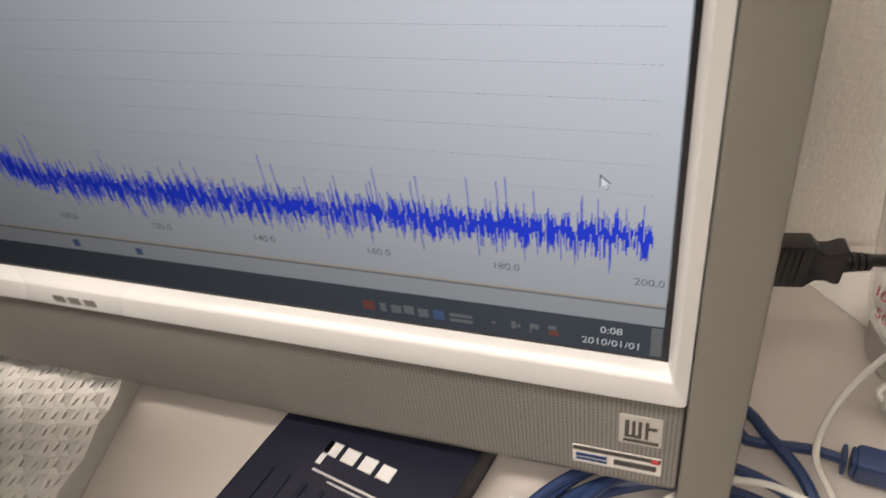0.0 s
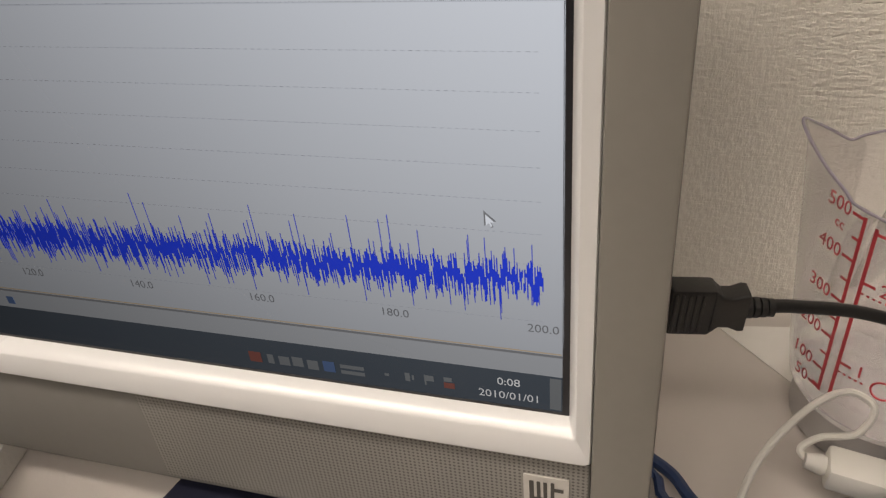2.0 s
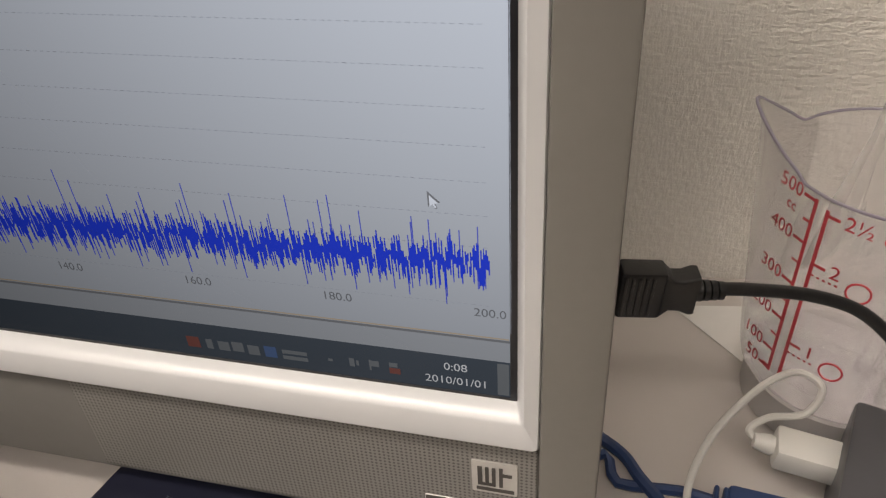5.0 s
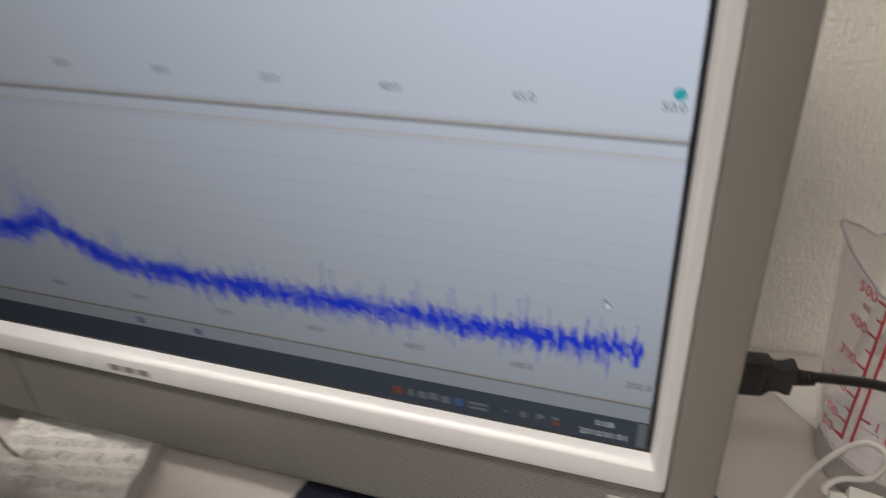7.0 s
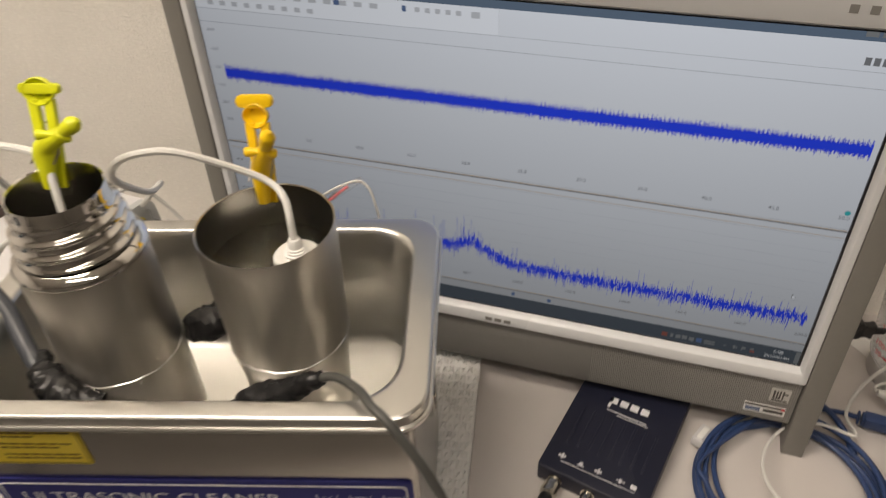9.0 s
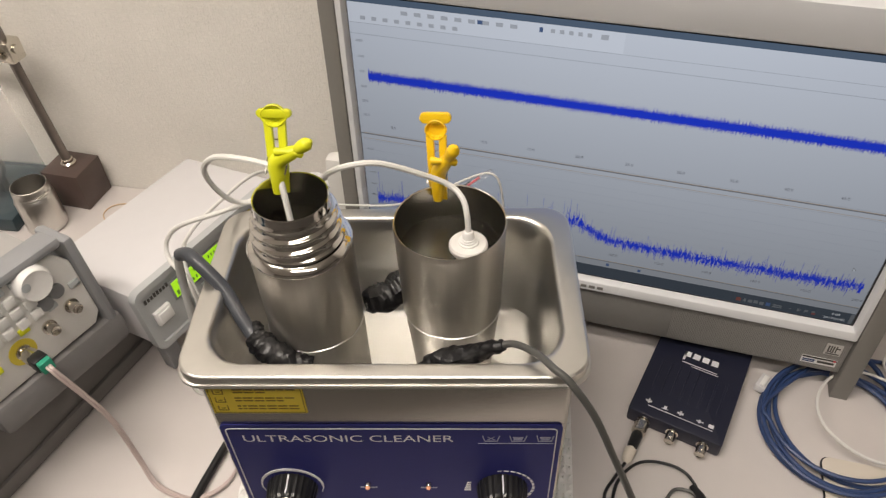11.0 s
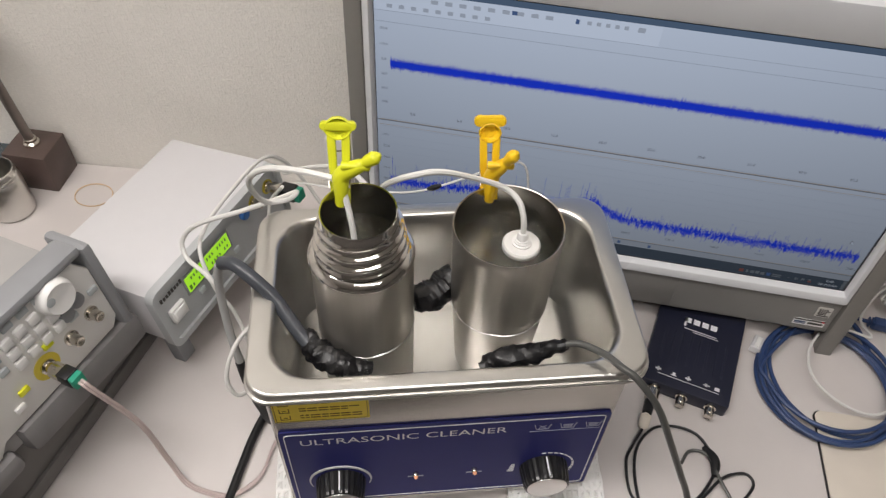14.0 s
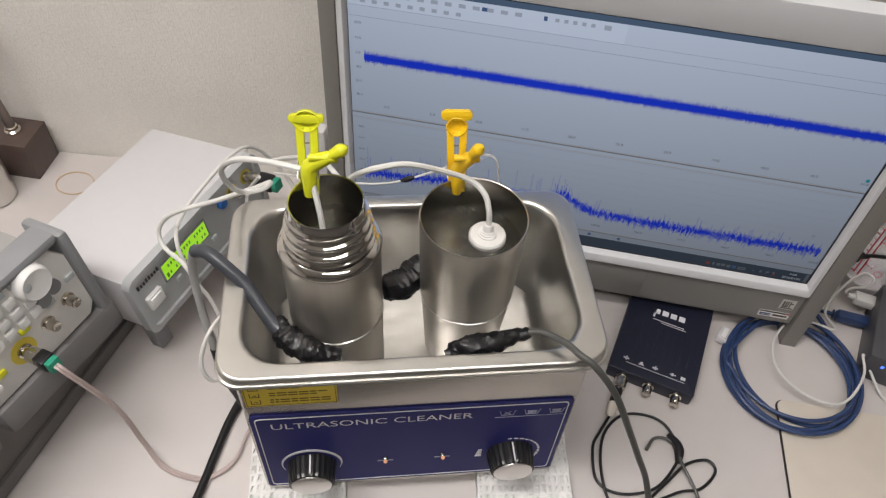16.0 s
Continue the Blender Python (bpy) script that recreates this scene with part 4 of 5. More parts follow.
cable([(-0.5600, 0.0100, 0.2460), (-0.5680, 0.0120, 0.2360), (-0.5740, 0.0130, 0.2000), (-0.5720, 0.0060, 0.1500), (-0.5640, -0.0040, 0.110)], 0.0036, M["palecable"], "pale grey cable core hanging down outside the bath", n=10, name="power_lead")
cable([(-0.5660, -0.0020, 0.1200), (-0.5620, -0.0060, 0.0950), (-0.5560, -0.0060, 0.050), (-0.550, 0.004, 0.008), (-0.54, 0.06, 0.005)], 0.0042, M["black"], "black taped cable end beside the bath", n=10, name="power_lead")
cable([(-0.5550, 0.030, 0.150), (-0.5640, -0.004, 0.150), (-0.5680, -0.0240, 0.128), (-0.5600, -0.0280, 0.108), (-0.5480, -0.0100, 0.100), (-0.5420, 0.02, 0.06), (-0.545, 0.05, 0.005)], 0.0020, M["whitecable"], "white sensor cable loop beside the bath", name="sensor_cable")
cable([(-0.3000, -0.0080, 0.2380), (-0.2848, -0.0057, 0.2445), (-0.2658, -0.0145, 0.2495), (-0.2538, -0.0250, 0.2525), (-0.2414, -0.0307, 0.2490), (-0.2218, -0.0363, 0.2260), (-0.2034, -0.0403, 0.1880), (-0.1864, -0.0428, 0.1500), (-0.1698, -0.0475, 0.1120), (-0.1518, -0.0775, 0.0600), (-0.1398, -0.1175, 0.0120), (-0.1350, -0.2200, 0.0050)],
      0.0027, M["thincable"], "grey coaxial cable running over the bath's rim to the desk", n=12, name="transducer_cable")


def lump(points, radii, seed, label):
    rr = random.Random(seed)
    bm = tube(points, 0.006, 18, 12, radii=radii)
    bm.normal_update()
    for v in bm.verts:
        v.co += v.normal * (0.0024 * noise.noise(v.co * 130 + Vector((seed, 0, 0))) + 0.0014 * noise.noise(v.co * 330))
        v.co += Vector((rr.gauss(0, 1), rr.gauss(0, 1), rr.gauss(0, 1))) * 0.0003
    return solid("sealant_lump", bm, M["sealant"], label, "sealant", group="sealed cable joints")


lump([(-0.4900, -0.0200, 0.2150), (-0.4780, -0.0300, 0.2110), (-0.4640, -0.0360, 0.2090), (-0.4480, -0.0370, 0.2070), (-0.4330, -0.0340, 0.2040)], lambda t: 0.0052 + 0.0058 * math.sin(math.pi * min(t * 1.05, 1)), 3, "glossy black sealant round the cable joint by the flask")
lump([(-0.3520, -0.0180, 0.2080), (-0.3400, -0.0115, 0.2120), (-0.3180, -0.0090, 0.224), (-0.2920, -0.0065, 0.2420)], lambda t: 0.0042 + 0.0042 * math.sin(math.pi * t), 4, "glossy black sealant round the cable joint by the tumbler")
lump([(-0.4160, 0.0350, 0.2040), (-0.4020, 0.0410, 0.2080), (-0.3930, 0.0500, 0.2120), (-0.3850, 0.0600, 0.2190)], lambda t: 0.0095 + 0.0045 * math.sin(math.pi * t) + 0.0015 * math.sin(9 * t), 6, "glossy black sealant between flask and tumbler")

cable([(-0.585, 0.220, 0.128), (-0.540, 0.215, 0.135), (-0.483, 0.186, 0.169), (-0.448, 0.183, 0.180), (-0.423, 0.183, 0.193), (-0.394, 0.182, 0.213), (-0.368, 0.182, 0.232), (-0.349, 0.183, 0.239), (-0.340, 0.184, 0.220), (-0.336, 0.186, 0.160), (-0.335, 0.19, 0.05), (-0.34, 0.20, 0.004)],
      0.0011, M["whitecable"], "thin white wire hanging behind the bath", name="thin_wire")
splice = thing("wire_splice", pose(-0.3660, 0.1780, 0.2300), "clear shrink-tube splice on red and black wires behind the bath", "wire splice")
part("sleeve", tube([(-0.006, -0.004, -0.004), (0.006, 0.002, 0.004), (0.017, 0.006, 0.011)], 0.0026, 10, 4), M["bag"], splice, "clear sleeve")
part("red_wire", tube([(-0.012, -0.006, -0.010), (0.000, -0.001, 0.0), (0.006, 0.003, 0.0042)], 0.0011, 8, 4), M["redprint"], splice, "red wire")
part("black_wire", tube([(-0.016, -0.006, -0.020), (-0.008, -0.003, -0.006), (-0.002, 0.001, -0.0005)], 0.0012, 8, 4), M["black"], splice, "black wire")
cable([(-0.382, 0.172, 0.210), (-0.392, 0.170, 0.15), (-0.40, 0.176, 0.06), (-0.405, 0.19, 0.004)], 0.0016, M["black"], "thin black wire hanging behind the bath", name="thin_wire")
solid("wire_knot", tube([(-0.434, 0.183, 0.187), (-0.428, 0.183, 0.190), (-0.420, 0.183, 0.195)], 0.002, 10, 4, radii=lambda t: 0.0014 + 0.0016 * math.sin(math.pi * t)), M["black"], "black taped knot in the thin white wire", "wire knot")

# ---- small oscilloscope box ----
SCP = pose(-0.1442, 0.1145, 0, 0, 0, -12.5)
scope = thing("usb_oscilloscope", SCP, "flat dark blue oscilloscope box on the desk", "oscilloscope")
part("case", slab(rounded(-0.0465, 0.0465, 0, 0.142, 0.003), 0.001, 0.0200, bevel=0.0012), M["scope"], scope, "dark blue ribbed plastic case")
for k in range(8):
    part("rib", boxed(-0.0330 + 0.0094 * k - 0.0012, -0.0330 + 0.0094 * k + 0.0012, 0.032, 0.075, 0.0198, 0.0206, bevel=0.0004), M["scope"], scope)
part("maker_mark", bars([(-0.017 + 0.0095 * k, -0.0100 + 0.0095 * k, 0.0905, 0.0975) for k in range(4)] + [(-0.017, -0.0145, 0.085, 0.0975), (-0.016, 0.020, 0.0815, 0.0823), (-0.006, 0.022, 0.0790, 0.0796)], 0.0200, 0.0204), M["print"], scope, soft=False)
part("port_print", bars([(-0.030, 0.034, 0.0120, 0.0126), (-0.034, -0.028, 0.0165, 0.0185), (-0.0315, -0.0300, 0.0150, 0.0205), (-0.017, -0.011, 0.0150, 0.0160), (-0.0155, -0.0125, 0.0160, 0.0190), (-0.002, 0.004, 0.0165, 0.0185), (0.0005, 0.002, 0.0150, 0.0205), (0.017, 0.024, 0.0170, 0.0180), (0.019, 0.021, 0.0155, 0.0195), (0.029, 0.034, 0.0150, 0.0190)], 0.0200, 0.0203), M["print"], scope, soft=False)


FRONT = pose(0, 0, 0, 90, 0, 0)
for cx in (-0.0290, 0.0000, 0.0300):
    bnc = part("bnc_socket", along(lathe([(0, 0), (0.0062, 0), (0.0062, 0.002), (0.0049, 0.0022), (0.0049, 0.0125), (0.0043, 0.013), (0.0030, 0.0122), (0, 0.012)], 24), pose(cx, 0.0002, 0.0105) @ FRONT), M["nickel"], scope, "nickel-plated socket")
    part("bayonet_lug", boxed(cx - 0.0007, cx + 0.0007, -0.0095, -0.0078, 0.0150, 0.0166), M["nickel"], bnc)
plug = thing("bnc_plug", SCP @ pose(-0.0290, 0, 0.0105), "nickel coaxial plug with black sleeve on the oscilloscope box", "plug")
part("collar", along(lathe([(0.0055, 0.004), (0.0070, 0.0045), (0.0074, 0.007), (0.0068, 0.010), (0.0074, 0.013), (0.0070, 0.0165), (0.0050, 0.018), (0, 0.018)], 24), FRONT), M["nickel"], plug)
part("sleeve", along(lathe([(0.0048, 0.018), (0.0056, 0.020), (0.0050, 0.034), (0.0030, 0.0355), (0, 0.0355)], 20), FRONT), M["black"], plug, "black rubber sleeve")
part("tag", along(lathe([(0.0030, 0.0355), (0.0058, 0.038), (0.0050, 0.050), (0.0020, 0.054), (0, 0.054)], 12), FRONT), M["cream"], plug, "crumpled tape tag")
cable([(-0.1840, 0.0690, 0.010), (-0.1920, 0.0520, 0.004), (-0.1979, 0.0330, 0.003), (-0.1913, -0.0017, 0.003), (-0.1664, -0.0096, 0.003), (-0.1335, 0.0037, 0.003), (-0.1131, 0.0343, 0.004), (-0.1108, 0.0514, 0.004), (-0.1261, 0.0758, 0.004), (-0.1494, 0.0810, 0.005), (-0.1728, 0.0731, 0.006), (-0.1886, 0.0474, 0.006), (-0.1888, 0.0106, 0.006), (-0.1771, -0.0229, 0.005), (-0.1540, -0.0230, 0.004), (-0.1280, 0.0048, 0.006), (-0.1048, 0.0329, 0.006), (-0.0818, 0.0435, 0.004), (-0.0741, 0.0329, 0.003), (-0.0893, 0.0122, 0.003), (-0.1144, 0.0016, 0.004), (-0.1600, -0.0330, 0.007), (-0.1850, -0.0800, 0.003)],
      0.0015, M["black"], "thin black coaxial cable lying in loose loops on the desk", steps=10, name="coax_cable")
cable([(-0.1440, 0.0420, 0.004), (-0.1352, 0.0566, 0.005), (-0.1181, 0.0550, 0.006), (-0.1078, 0.0293, 0.009), (-0.0942, 0.0026, 0.007), (-0.0860, -0.0300, 0.003), (-0.0780, -0.0800, 0.003), (-0.070, -0.14, 0.003)], 0.0017, M["thincable"], "thin grey probe lead on the desk", name="probe_lead")
solid("cable_joint", tube([(-0.1210, 0.0640, 0.005), (-0.1115, 0.0500, 0.006), (-0.1120, 0.0340, 0.006)], 0.0045, 10, 6, radii=lambda t: 0.0030 + 0.0022 * math.sin(math.pi * t)), M["black"], "black moulded joint in the thin cable", "cable joint")

# ---- blue network cable in a coil, white lead over it ----
coil = []
for k in range(5 * 16):
    a = radians(150) - 2 * math.pi * k / 16
    turn = k / 16
    r = 0.0585 + 0.0062 * math.sin(turn * 2.3) + 0.0018 * turn + 0.0022 * math.sin(2 * a + turn * 1.7)
    coil.append((0.0130 + r * 1.08 * math.cos(a) + 0.002 * math.sin(turn * 5), 0.1680 + r * 1.12 * math.sin(a) + 0.003 * math.cos(turn * 3), 0.0032 + 0.0030 * turn + 0.001 * math.sin(a * 2 + turn)))
coil = [(-0.052, 0.2080, 0.006), (-0.040, 0.2130, 0.006)] + coil[2:] + [(0.020, 0.268, 0.012), (0.034, 0.262, 0.008), (0.058, 0.262, 0.009), (0.072, 0.259, 0.010)]
cable(coil, 0.0023, M["bluecable"], "dark blue network cable coiled on the desk", steps=4, name="network_cable")
cable([(0.066, 0.220, 0.006), (0.056, 0.246, 0.010), (0.043, 0.264, 0.010), (0.029, 0.283, 0.006), (-0.02, 0.31, 0.004), (-0.10, 0.32, 0.004)], 0.0027, M["bluecable"], "dark blue network cable running behind the monitor", name="network_cable")
rj = thing("network_plug", pose(-0.058, 0.2020, 0.0075, 0, 8, 66), "clear network plug with a white label on the blue cable", "plug")
part("plug_body", boxed(-0.011, 0.011, -0.0058, 0.0058, -0.005, 0.004, bevel=0.0012), M["psu"], rj)
part("plug_latch", boxed(-0.009, 0.007, -0.0025, 0.0025, 0.004, 0.0055, bevel=0.0005), M["paper"], rj)
hood = thing("network_plug", pose(0.088, 0.2570, 0.0105, 0, 0, -6), "dark blue moulded plug hood at the cable's end", "plug")
part("plug_hood", boxed(-0.013, 0.022, -0.006, 0.006, -0.006, 0.006, bevel=0.002), M["bluecable"], hood)
for k in range(4):
    part("rib", boxed(-0.018 + 0.0035 * k, -0.016 + 0.0035 * k, -0.0048, 0.0048, -0.0048, 0.0048, bevel=0.001), M["bluecable"], hood)
loop = [(0.0385 + 0.0500 * math.cos(a) + 0.003 * math.sin(3 * a), 0.1820 + 0.0530 * math.sin(a), 0.0210 + 0.004 * math.sin(2 * a + 1)) for a in [radians(60 + 22.5 * k) for k in range(15)]]
cable([(0.112, 0.160, 0.004), (0.135, 0.150, 0.003)][::-1] + loop[::-1] + [(0.060, 0.256, 0.014), (0.067, 0.273, 0.030), (0.083, 0.288, 0.045), (0.098, 0.298, 0.047), (0.107, 0.293, 0.045), (0.102, 0.287, 0.036), (0.090, 0.288, 0.030), (0.083, 0.284, 0.026), (0.087, 0.280, 0.0245), (0.094, 0.279, 0.0245)], 0.0015, M["whitecable"], "thin white lead looped on the blue coil", steps=6, name="usb_lead")
usb = thing("usb_plug", pose(0.0975, 0.2775, 0.0245, 0, 6, -6), "white moulded plug on a thin white lead", "plug")
part("plug_body", boxed(-0.006, 0.022, -0.0075, 0.0075, -0.0055, 0.0055, bevel=0.0018), M["whitecable"], usb)
part("strain_relief", along(lathe([(0.0036, 0), (0.0042, 0.002), (0.0030, 0.008), (0, 0.008)], 14), pose(-0.0055, 0, 0, 0, -90, 0)), M["whitecable"], usb)
part("metal_shell", boxed(0.022, 0.030, -0.006, 0.006, -0.0024, 0.0024), M["nickel"], usb, soft=False)
dock = thing("external_drive", pose(0.1420, 0.2420, 0, 0, 0, -17), "dark grey metal box with a small blue light", "drive")
part("case", boxed(-0.036, 0.05, -0.07, 0.042, 0.001, 0.042, bevel=0.002), M["gunmetal"], dock)
part("indicator", boxed(-0.020, -0.017, -0.0708, -0.0698, 0.028, 0.031), M["blueled"], dock, "blue indicator light")
pad = thing("cream_pad", pose(-0.0040, 0.1320, 0, 0, 0, 2), "cream-coloured pad with a black underside on the desk", "pad")
part("pad_top", slab(rounded(0, 0.24, -0.21, 0, 0.008), 0.0022, 0.0042, bevel=0.0006), M["cream"], pad)
part("pad_backing", slab(rounded(-0.0012, 0.2412, -0.2112, 0.0008, 0.008), 0.0004, 0.0022), M["black"], pad, "black backing")

# ---- at the monitor's side ----
lead = thing("usb_cable", pose(0.0245, 0.2440, 0.1255, 0, 4, 12), "black moulded plug and cable in the monitor's side", "cable")
part("plug_body", boxed(0.0010, 0.0145, -0.0040, 0.0040, -0.0085, 0.0085, bevel=0.0012), M["black"], lead)
for k in range(5):
    part("grip_ridge", boxed(0.0020 + 0.0020 * k, 0.0030 + 0.0020 * k, -0.0045, 0.0045, -0.0072, 0.0072, bevel=0.0003), M["black"], lead)
part("plug_tail", loft([[(x, b, c) for b, c in rounded(-w, w, -h, h, 0.0012, 4)] for x, w, h in ((0.0140, 0.0040, 0.0080), (0.0165, 0.0036, 0.0058), (0.0195, 0.0036, 0.0058), (0.0225, 0.0038, 0.0070), (0.0240, 0.0036, 0.0070))], cap_first=True, cap_last=True), M["black"], lead)
for k in range(4):
    part("strain_ring", along(lathe([(0, 0), (0.0034 - 0.0002 * k, 0), (0.0034 - 0.0002 * k, 0.0016), (0, 0.0016)], 16), pose(0.0242 + 0.0022 * k, 0, 0, 0, 90, 0)), M["black"], lead)
part("cord", tube([(0.024, 0, 0), (0.040, 0.002, -0.001), (0.062, 0.003, -0.004), (0.078, 0.000, -0.009), (0.092, -0.006, -0.022), (0.100, -0.014, -0.040), (0.112, -0.02, -0.066), (0.130, -0.02, -0.078)], 0.0021, 10, 8), M["black"], lead)

BK = pose(0.1230, 0.3330, 0.0215, 0, 0, 0)
beaker = thing("measuring_cup", BK, "clear plastic measuring cup with red scale on a round grey lid", "measuring cup")
prof = [(0.0, 0.0), (0.0350, 0.0), (0.0398, 0.004), (0.0415, 0.014), (0.0410, 0.098), (0.0420, 0.102)]
bm = lathe(prof + [(0.0408, 0.1022), (0.0396, 0.097), (0.0400, 0.014), (0.0, 0.003)], 64)
for v in bm.verts:
    a = math.atan2(v.co.y, v.co.x)
    d = abs((a - radians(172) + math.pi) % (2 * math.pi) - math.pi)
    if v.co.z > 0.075:
        k = max(0.0, 1 - d / 0.55) * (v.co.z - 0.075) / 0.028
        v.co.x += 0.013 * k * math.cos(a)
        v.co.y += 0.013 * k * math.sin(a)
        v.co.z += 0.020 * max(0, 1 - d / 0.6) * (v.co.z - 0.075) / 0.028
cup_wall = part("cup_wall", bm, M["beaker"], beaker)
cup_wall.visible_shadow = False
rim = []
for i in range(65):
    a = 2 * math.pi * i / 64
    d = abs((a - radians(172) + math.pi) % (2 * math.pi) - math.pi)
    r = 0.0415 + 0.013 * max(0.0, 1 - d / 0.55)
    rim.append((r * math.cos(a), r * math.sin(a), 0.1024 + 0.0195 * max(0, 1 - d / 0.6)))
part("rim", tube(rim, 0.0006, 8, 2), M["violetedge"], beaker, "violet-tinged rolled rim").visible_shadow = False
def on_cup(a, z):
    r = 0.0415 - (z - 0.014) * (0.0005 / 0.092) + 0.0005
    return pose(r * math.cos(radians(a)), r * math.sin(radians(a)), z, 0, 0, a + 90) @ pose(0, 0, 0, 90, 0, 0)
def strip(a0, a1, z0, z1, name="scale_mark"):
    n = max(2, int(abs(a1 - a0) / 4) + 1)
    bm = bmesh.new()
    vs = [[bm.verts.new(on_cup(a0 + (a1 - a0) * i / (n - 1), z).translation) for z in (z0, z1)] for i in range(n)]
    for p, q in zip(vs, vs[1:]):
        bm.faces.new((p[0], q[0], q[1], p[1]))
    return part(name, bm, M["redprint"], beaker, soft=False)
A0 = 217
strip(A0, A0 + 2.0, 0.016, 0.100)
strip(A0 + 7, A0 + 9.0, 0.016, 0.098)
for k, t in enumerate(("50", "100", "200", "300", "400", "500")):
    z = (0.017, 0.027, 0.044, 0.062, 0.081, 0.099)[k]
    strip(A0 - 7, A0, z - 0.0006, z + 0.0006)
    if k:
        strip(A0 - 4, A0, z - 0.0095, z - 0.0085)
    words(t, 0.0080, M["redprint"], beaker, on_cup(A0 - 8, z), "scale_number", align="RIGHT")
words("cc", 0.006, M["redprint"], beaker, on_cup(A0 - 10, 0.0915), "scale_number", align="RIGHT")
for t, z in (("1", 0.036), ("2", 0.075), ("2\u00bd cup", 0.096)):
    strip(A0 + 8, A0 + 15, z - 0.0006, z + 0.0006)
    words(t, 0.0080, M["redprint"], beaker, on_cup(A0 + 17, z), "scale_number")
for z in (0.0315, 0.0705):
    for k in range(5):
        strip(A0 + 9 + 3 * k, A0 + 10.4 + 3 * k, z - 0.0004, z + 0.0004)
    ringpts = [(A0 + 32 + 5.5 * math.cos(i * math.pi / 8), z + 0.0042 * math.sin(i * math.pi / 8)) for i in range(17)]
    bm = bmesh.new()
    tube([on_cup(a, zz).translation for a, zz in ringpts], 0.0004, 5, 2, bm)
    part("scale_ring", bm, M["redprint"], beaker)
bag = bmesh.new()
rb = random.Random(8)
rings = []
for k in range(9):
    z = 0.045 + 0.030 * k
    r = 0.021 + (0.003 * k if k < 4 else 0.012 - 0.0022 * (k - 4))
    rings.append([((r + 0.004 * rb.random() + 0.003 * math.sin(5 * a + k)) * math.cos(a) + 0.004 + 0.006 * k, (r + 0.004 * rb.random() + 0.003 * math.sin(7 * a)) * math.sin(a), z) for a in [2 * math.pi * i / 40 for i in range(40)]])
bagob = solid("plastic_bag", loft(rings, bag), M["bag"], "crumpled clear plastic bag standing in the measuring cup", "plastic bag", BK)
bagob.visible_shadow = False
stirrer = solid("stirring_rod", tube([(0.132, 0.3250, 0.0260), (0.150, 0.3350, 0.13), (0.176, 0.345, 0.28)], 0.0042, 10, 3), M["bag"], "clear plastic rod standing in the measuring cup", "rod")
solid("round_stand", lathe([(0, 0.0005), (0.0350, 0.0005), (0.0362, 0.002), (0.0362, 0.0195), (0.0350, 0.0208), (0, 0.0210)], 48), M["greyplastic"], "flat round grey plastic lid under the measuring cup", "lid", pose(0.1230, 0.3330, 0))
solid("paper_sheet", slab([(0.056, 0.384), (0.200, 0.404), (0.200, 0.350), (0.098, 0.338)], 0.0002, 0.0007), M["paper"], "white paper sheet on the desk by the wall", "paper", soft=False)

# ---- signal generator with green display ----
PSU = pose(-0.6660, 0.0380, 0.135, 0, 0, -13.5) @ pose(0, 0, 0, 0, -8, 0) @ pose(0, 0, -0.135)
psu = thing("signal_generator", PSU, "light grey signal generator with green display on raised feet", "signal generator")
part("case", boxed(-0.140, -0.004, -0.002, 0.206, 0.066, 0.135, bevel=0.003), M["psu"], psu, "light grey metal case")
part("front_frame", ring_plate(rounded(-0.004, 0.208, 0.060, 0.1365, 0.010), rounded(0.003, 0.201, 0.067, 0.1295, 0.006), -0.006, 0.004) , M["psufront"], psu, m=pose(0, 0, 0, 90, 0, 90))
part("front_panel", slab(rounded(0.001, 0.203, 0.065, 0.1315, 0.006), -0.006, 0.0005, axis="x"), M["psufront"], psu, "grey front panel")
part("lcd_frame", boxed(0.0002, 0.0014, 0.037, 0.111, 0.0965, 0.1205, bevel=0.0004), M["bumper"], psu)
lcd = part("lcd", boxed(0.0012, 0.0020, 0.0395, 0.1085, 0.0990, 0.1180), M["lcd"], psu, "lit yellow-green display", soft=False)
SEG = [(0.0420 + 0.0043 * k, 0.0450 + 0.0043 * k, z, z + 0.0058) for k in range(15) for z in (0.1010, 0.1100) if (k * 7 + int(z * 1000)) % 5]
part("lcd_segments", slab([(0.0415, 0.1010), (0.0445, 0.1010), (0.0445, 0.1065), (0.0415, 0.1065)], 0.0020, 0.0023, axis="x"), M["lcdink"], lcd, soft=False)
bm = bmesh.new()
for y0, y1, z0, z1 in SEG:
    box(bm, 0.0020, 0.0022, y0 + 0.0004, y1 - 0.0006, z0 + 0.001, z1 - 0.001)
part("lcd_digits", bm, M["lcdink"], lcd, soft=False)
bm = bmesh.new()
for k in range(8):
    box(bm, 0.0005, 0.0009, 0.006 + 0.0040 * k, 0.0088 + 0.0040 * k, 0.1175, 0.1215 + 0.001 * (k in (0, 3, 4, 7)))
part("maker_mark", bm, M["hole"], psu, "row of small dark marks", soft=False)
sw = part("power_switch", boxed(0.0, 0.005, 0.008, 0.028, 0.087, 0.104, bevel=0.001), M["key"], psu, "white rocker switch")
part("rocker", boxed(0.0045, 0.0068, 0.0105, 0.0255, 0.0895, 0.1015, bevel=0.0012), M["key"], sw)
for k in range(4):
    part("button", boxed(0.0, 0.003, 0.050 + 0.020 * k, 0.058 + 0.020 * k, 0.085, 0.091, bevel=0.001), M["keydim"], psu)
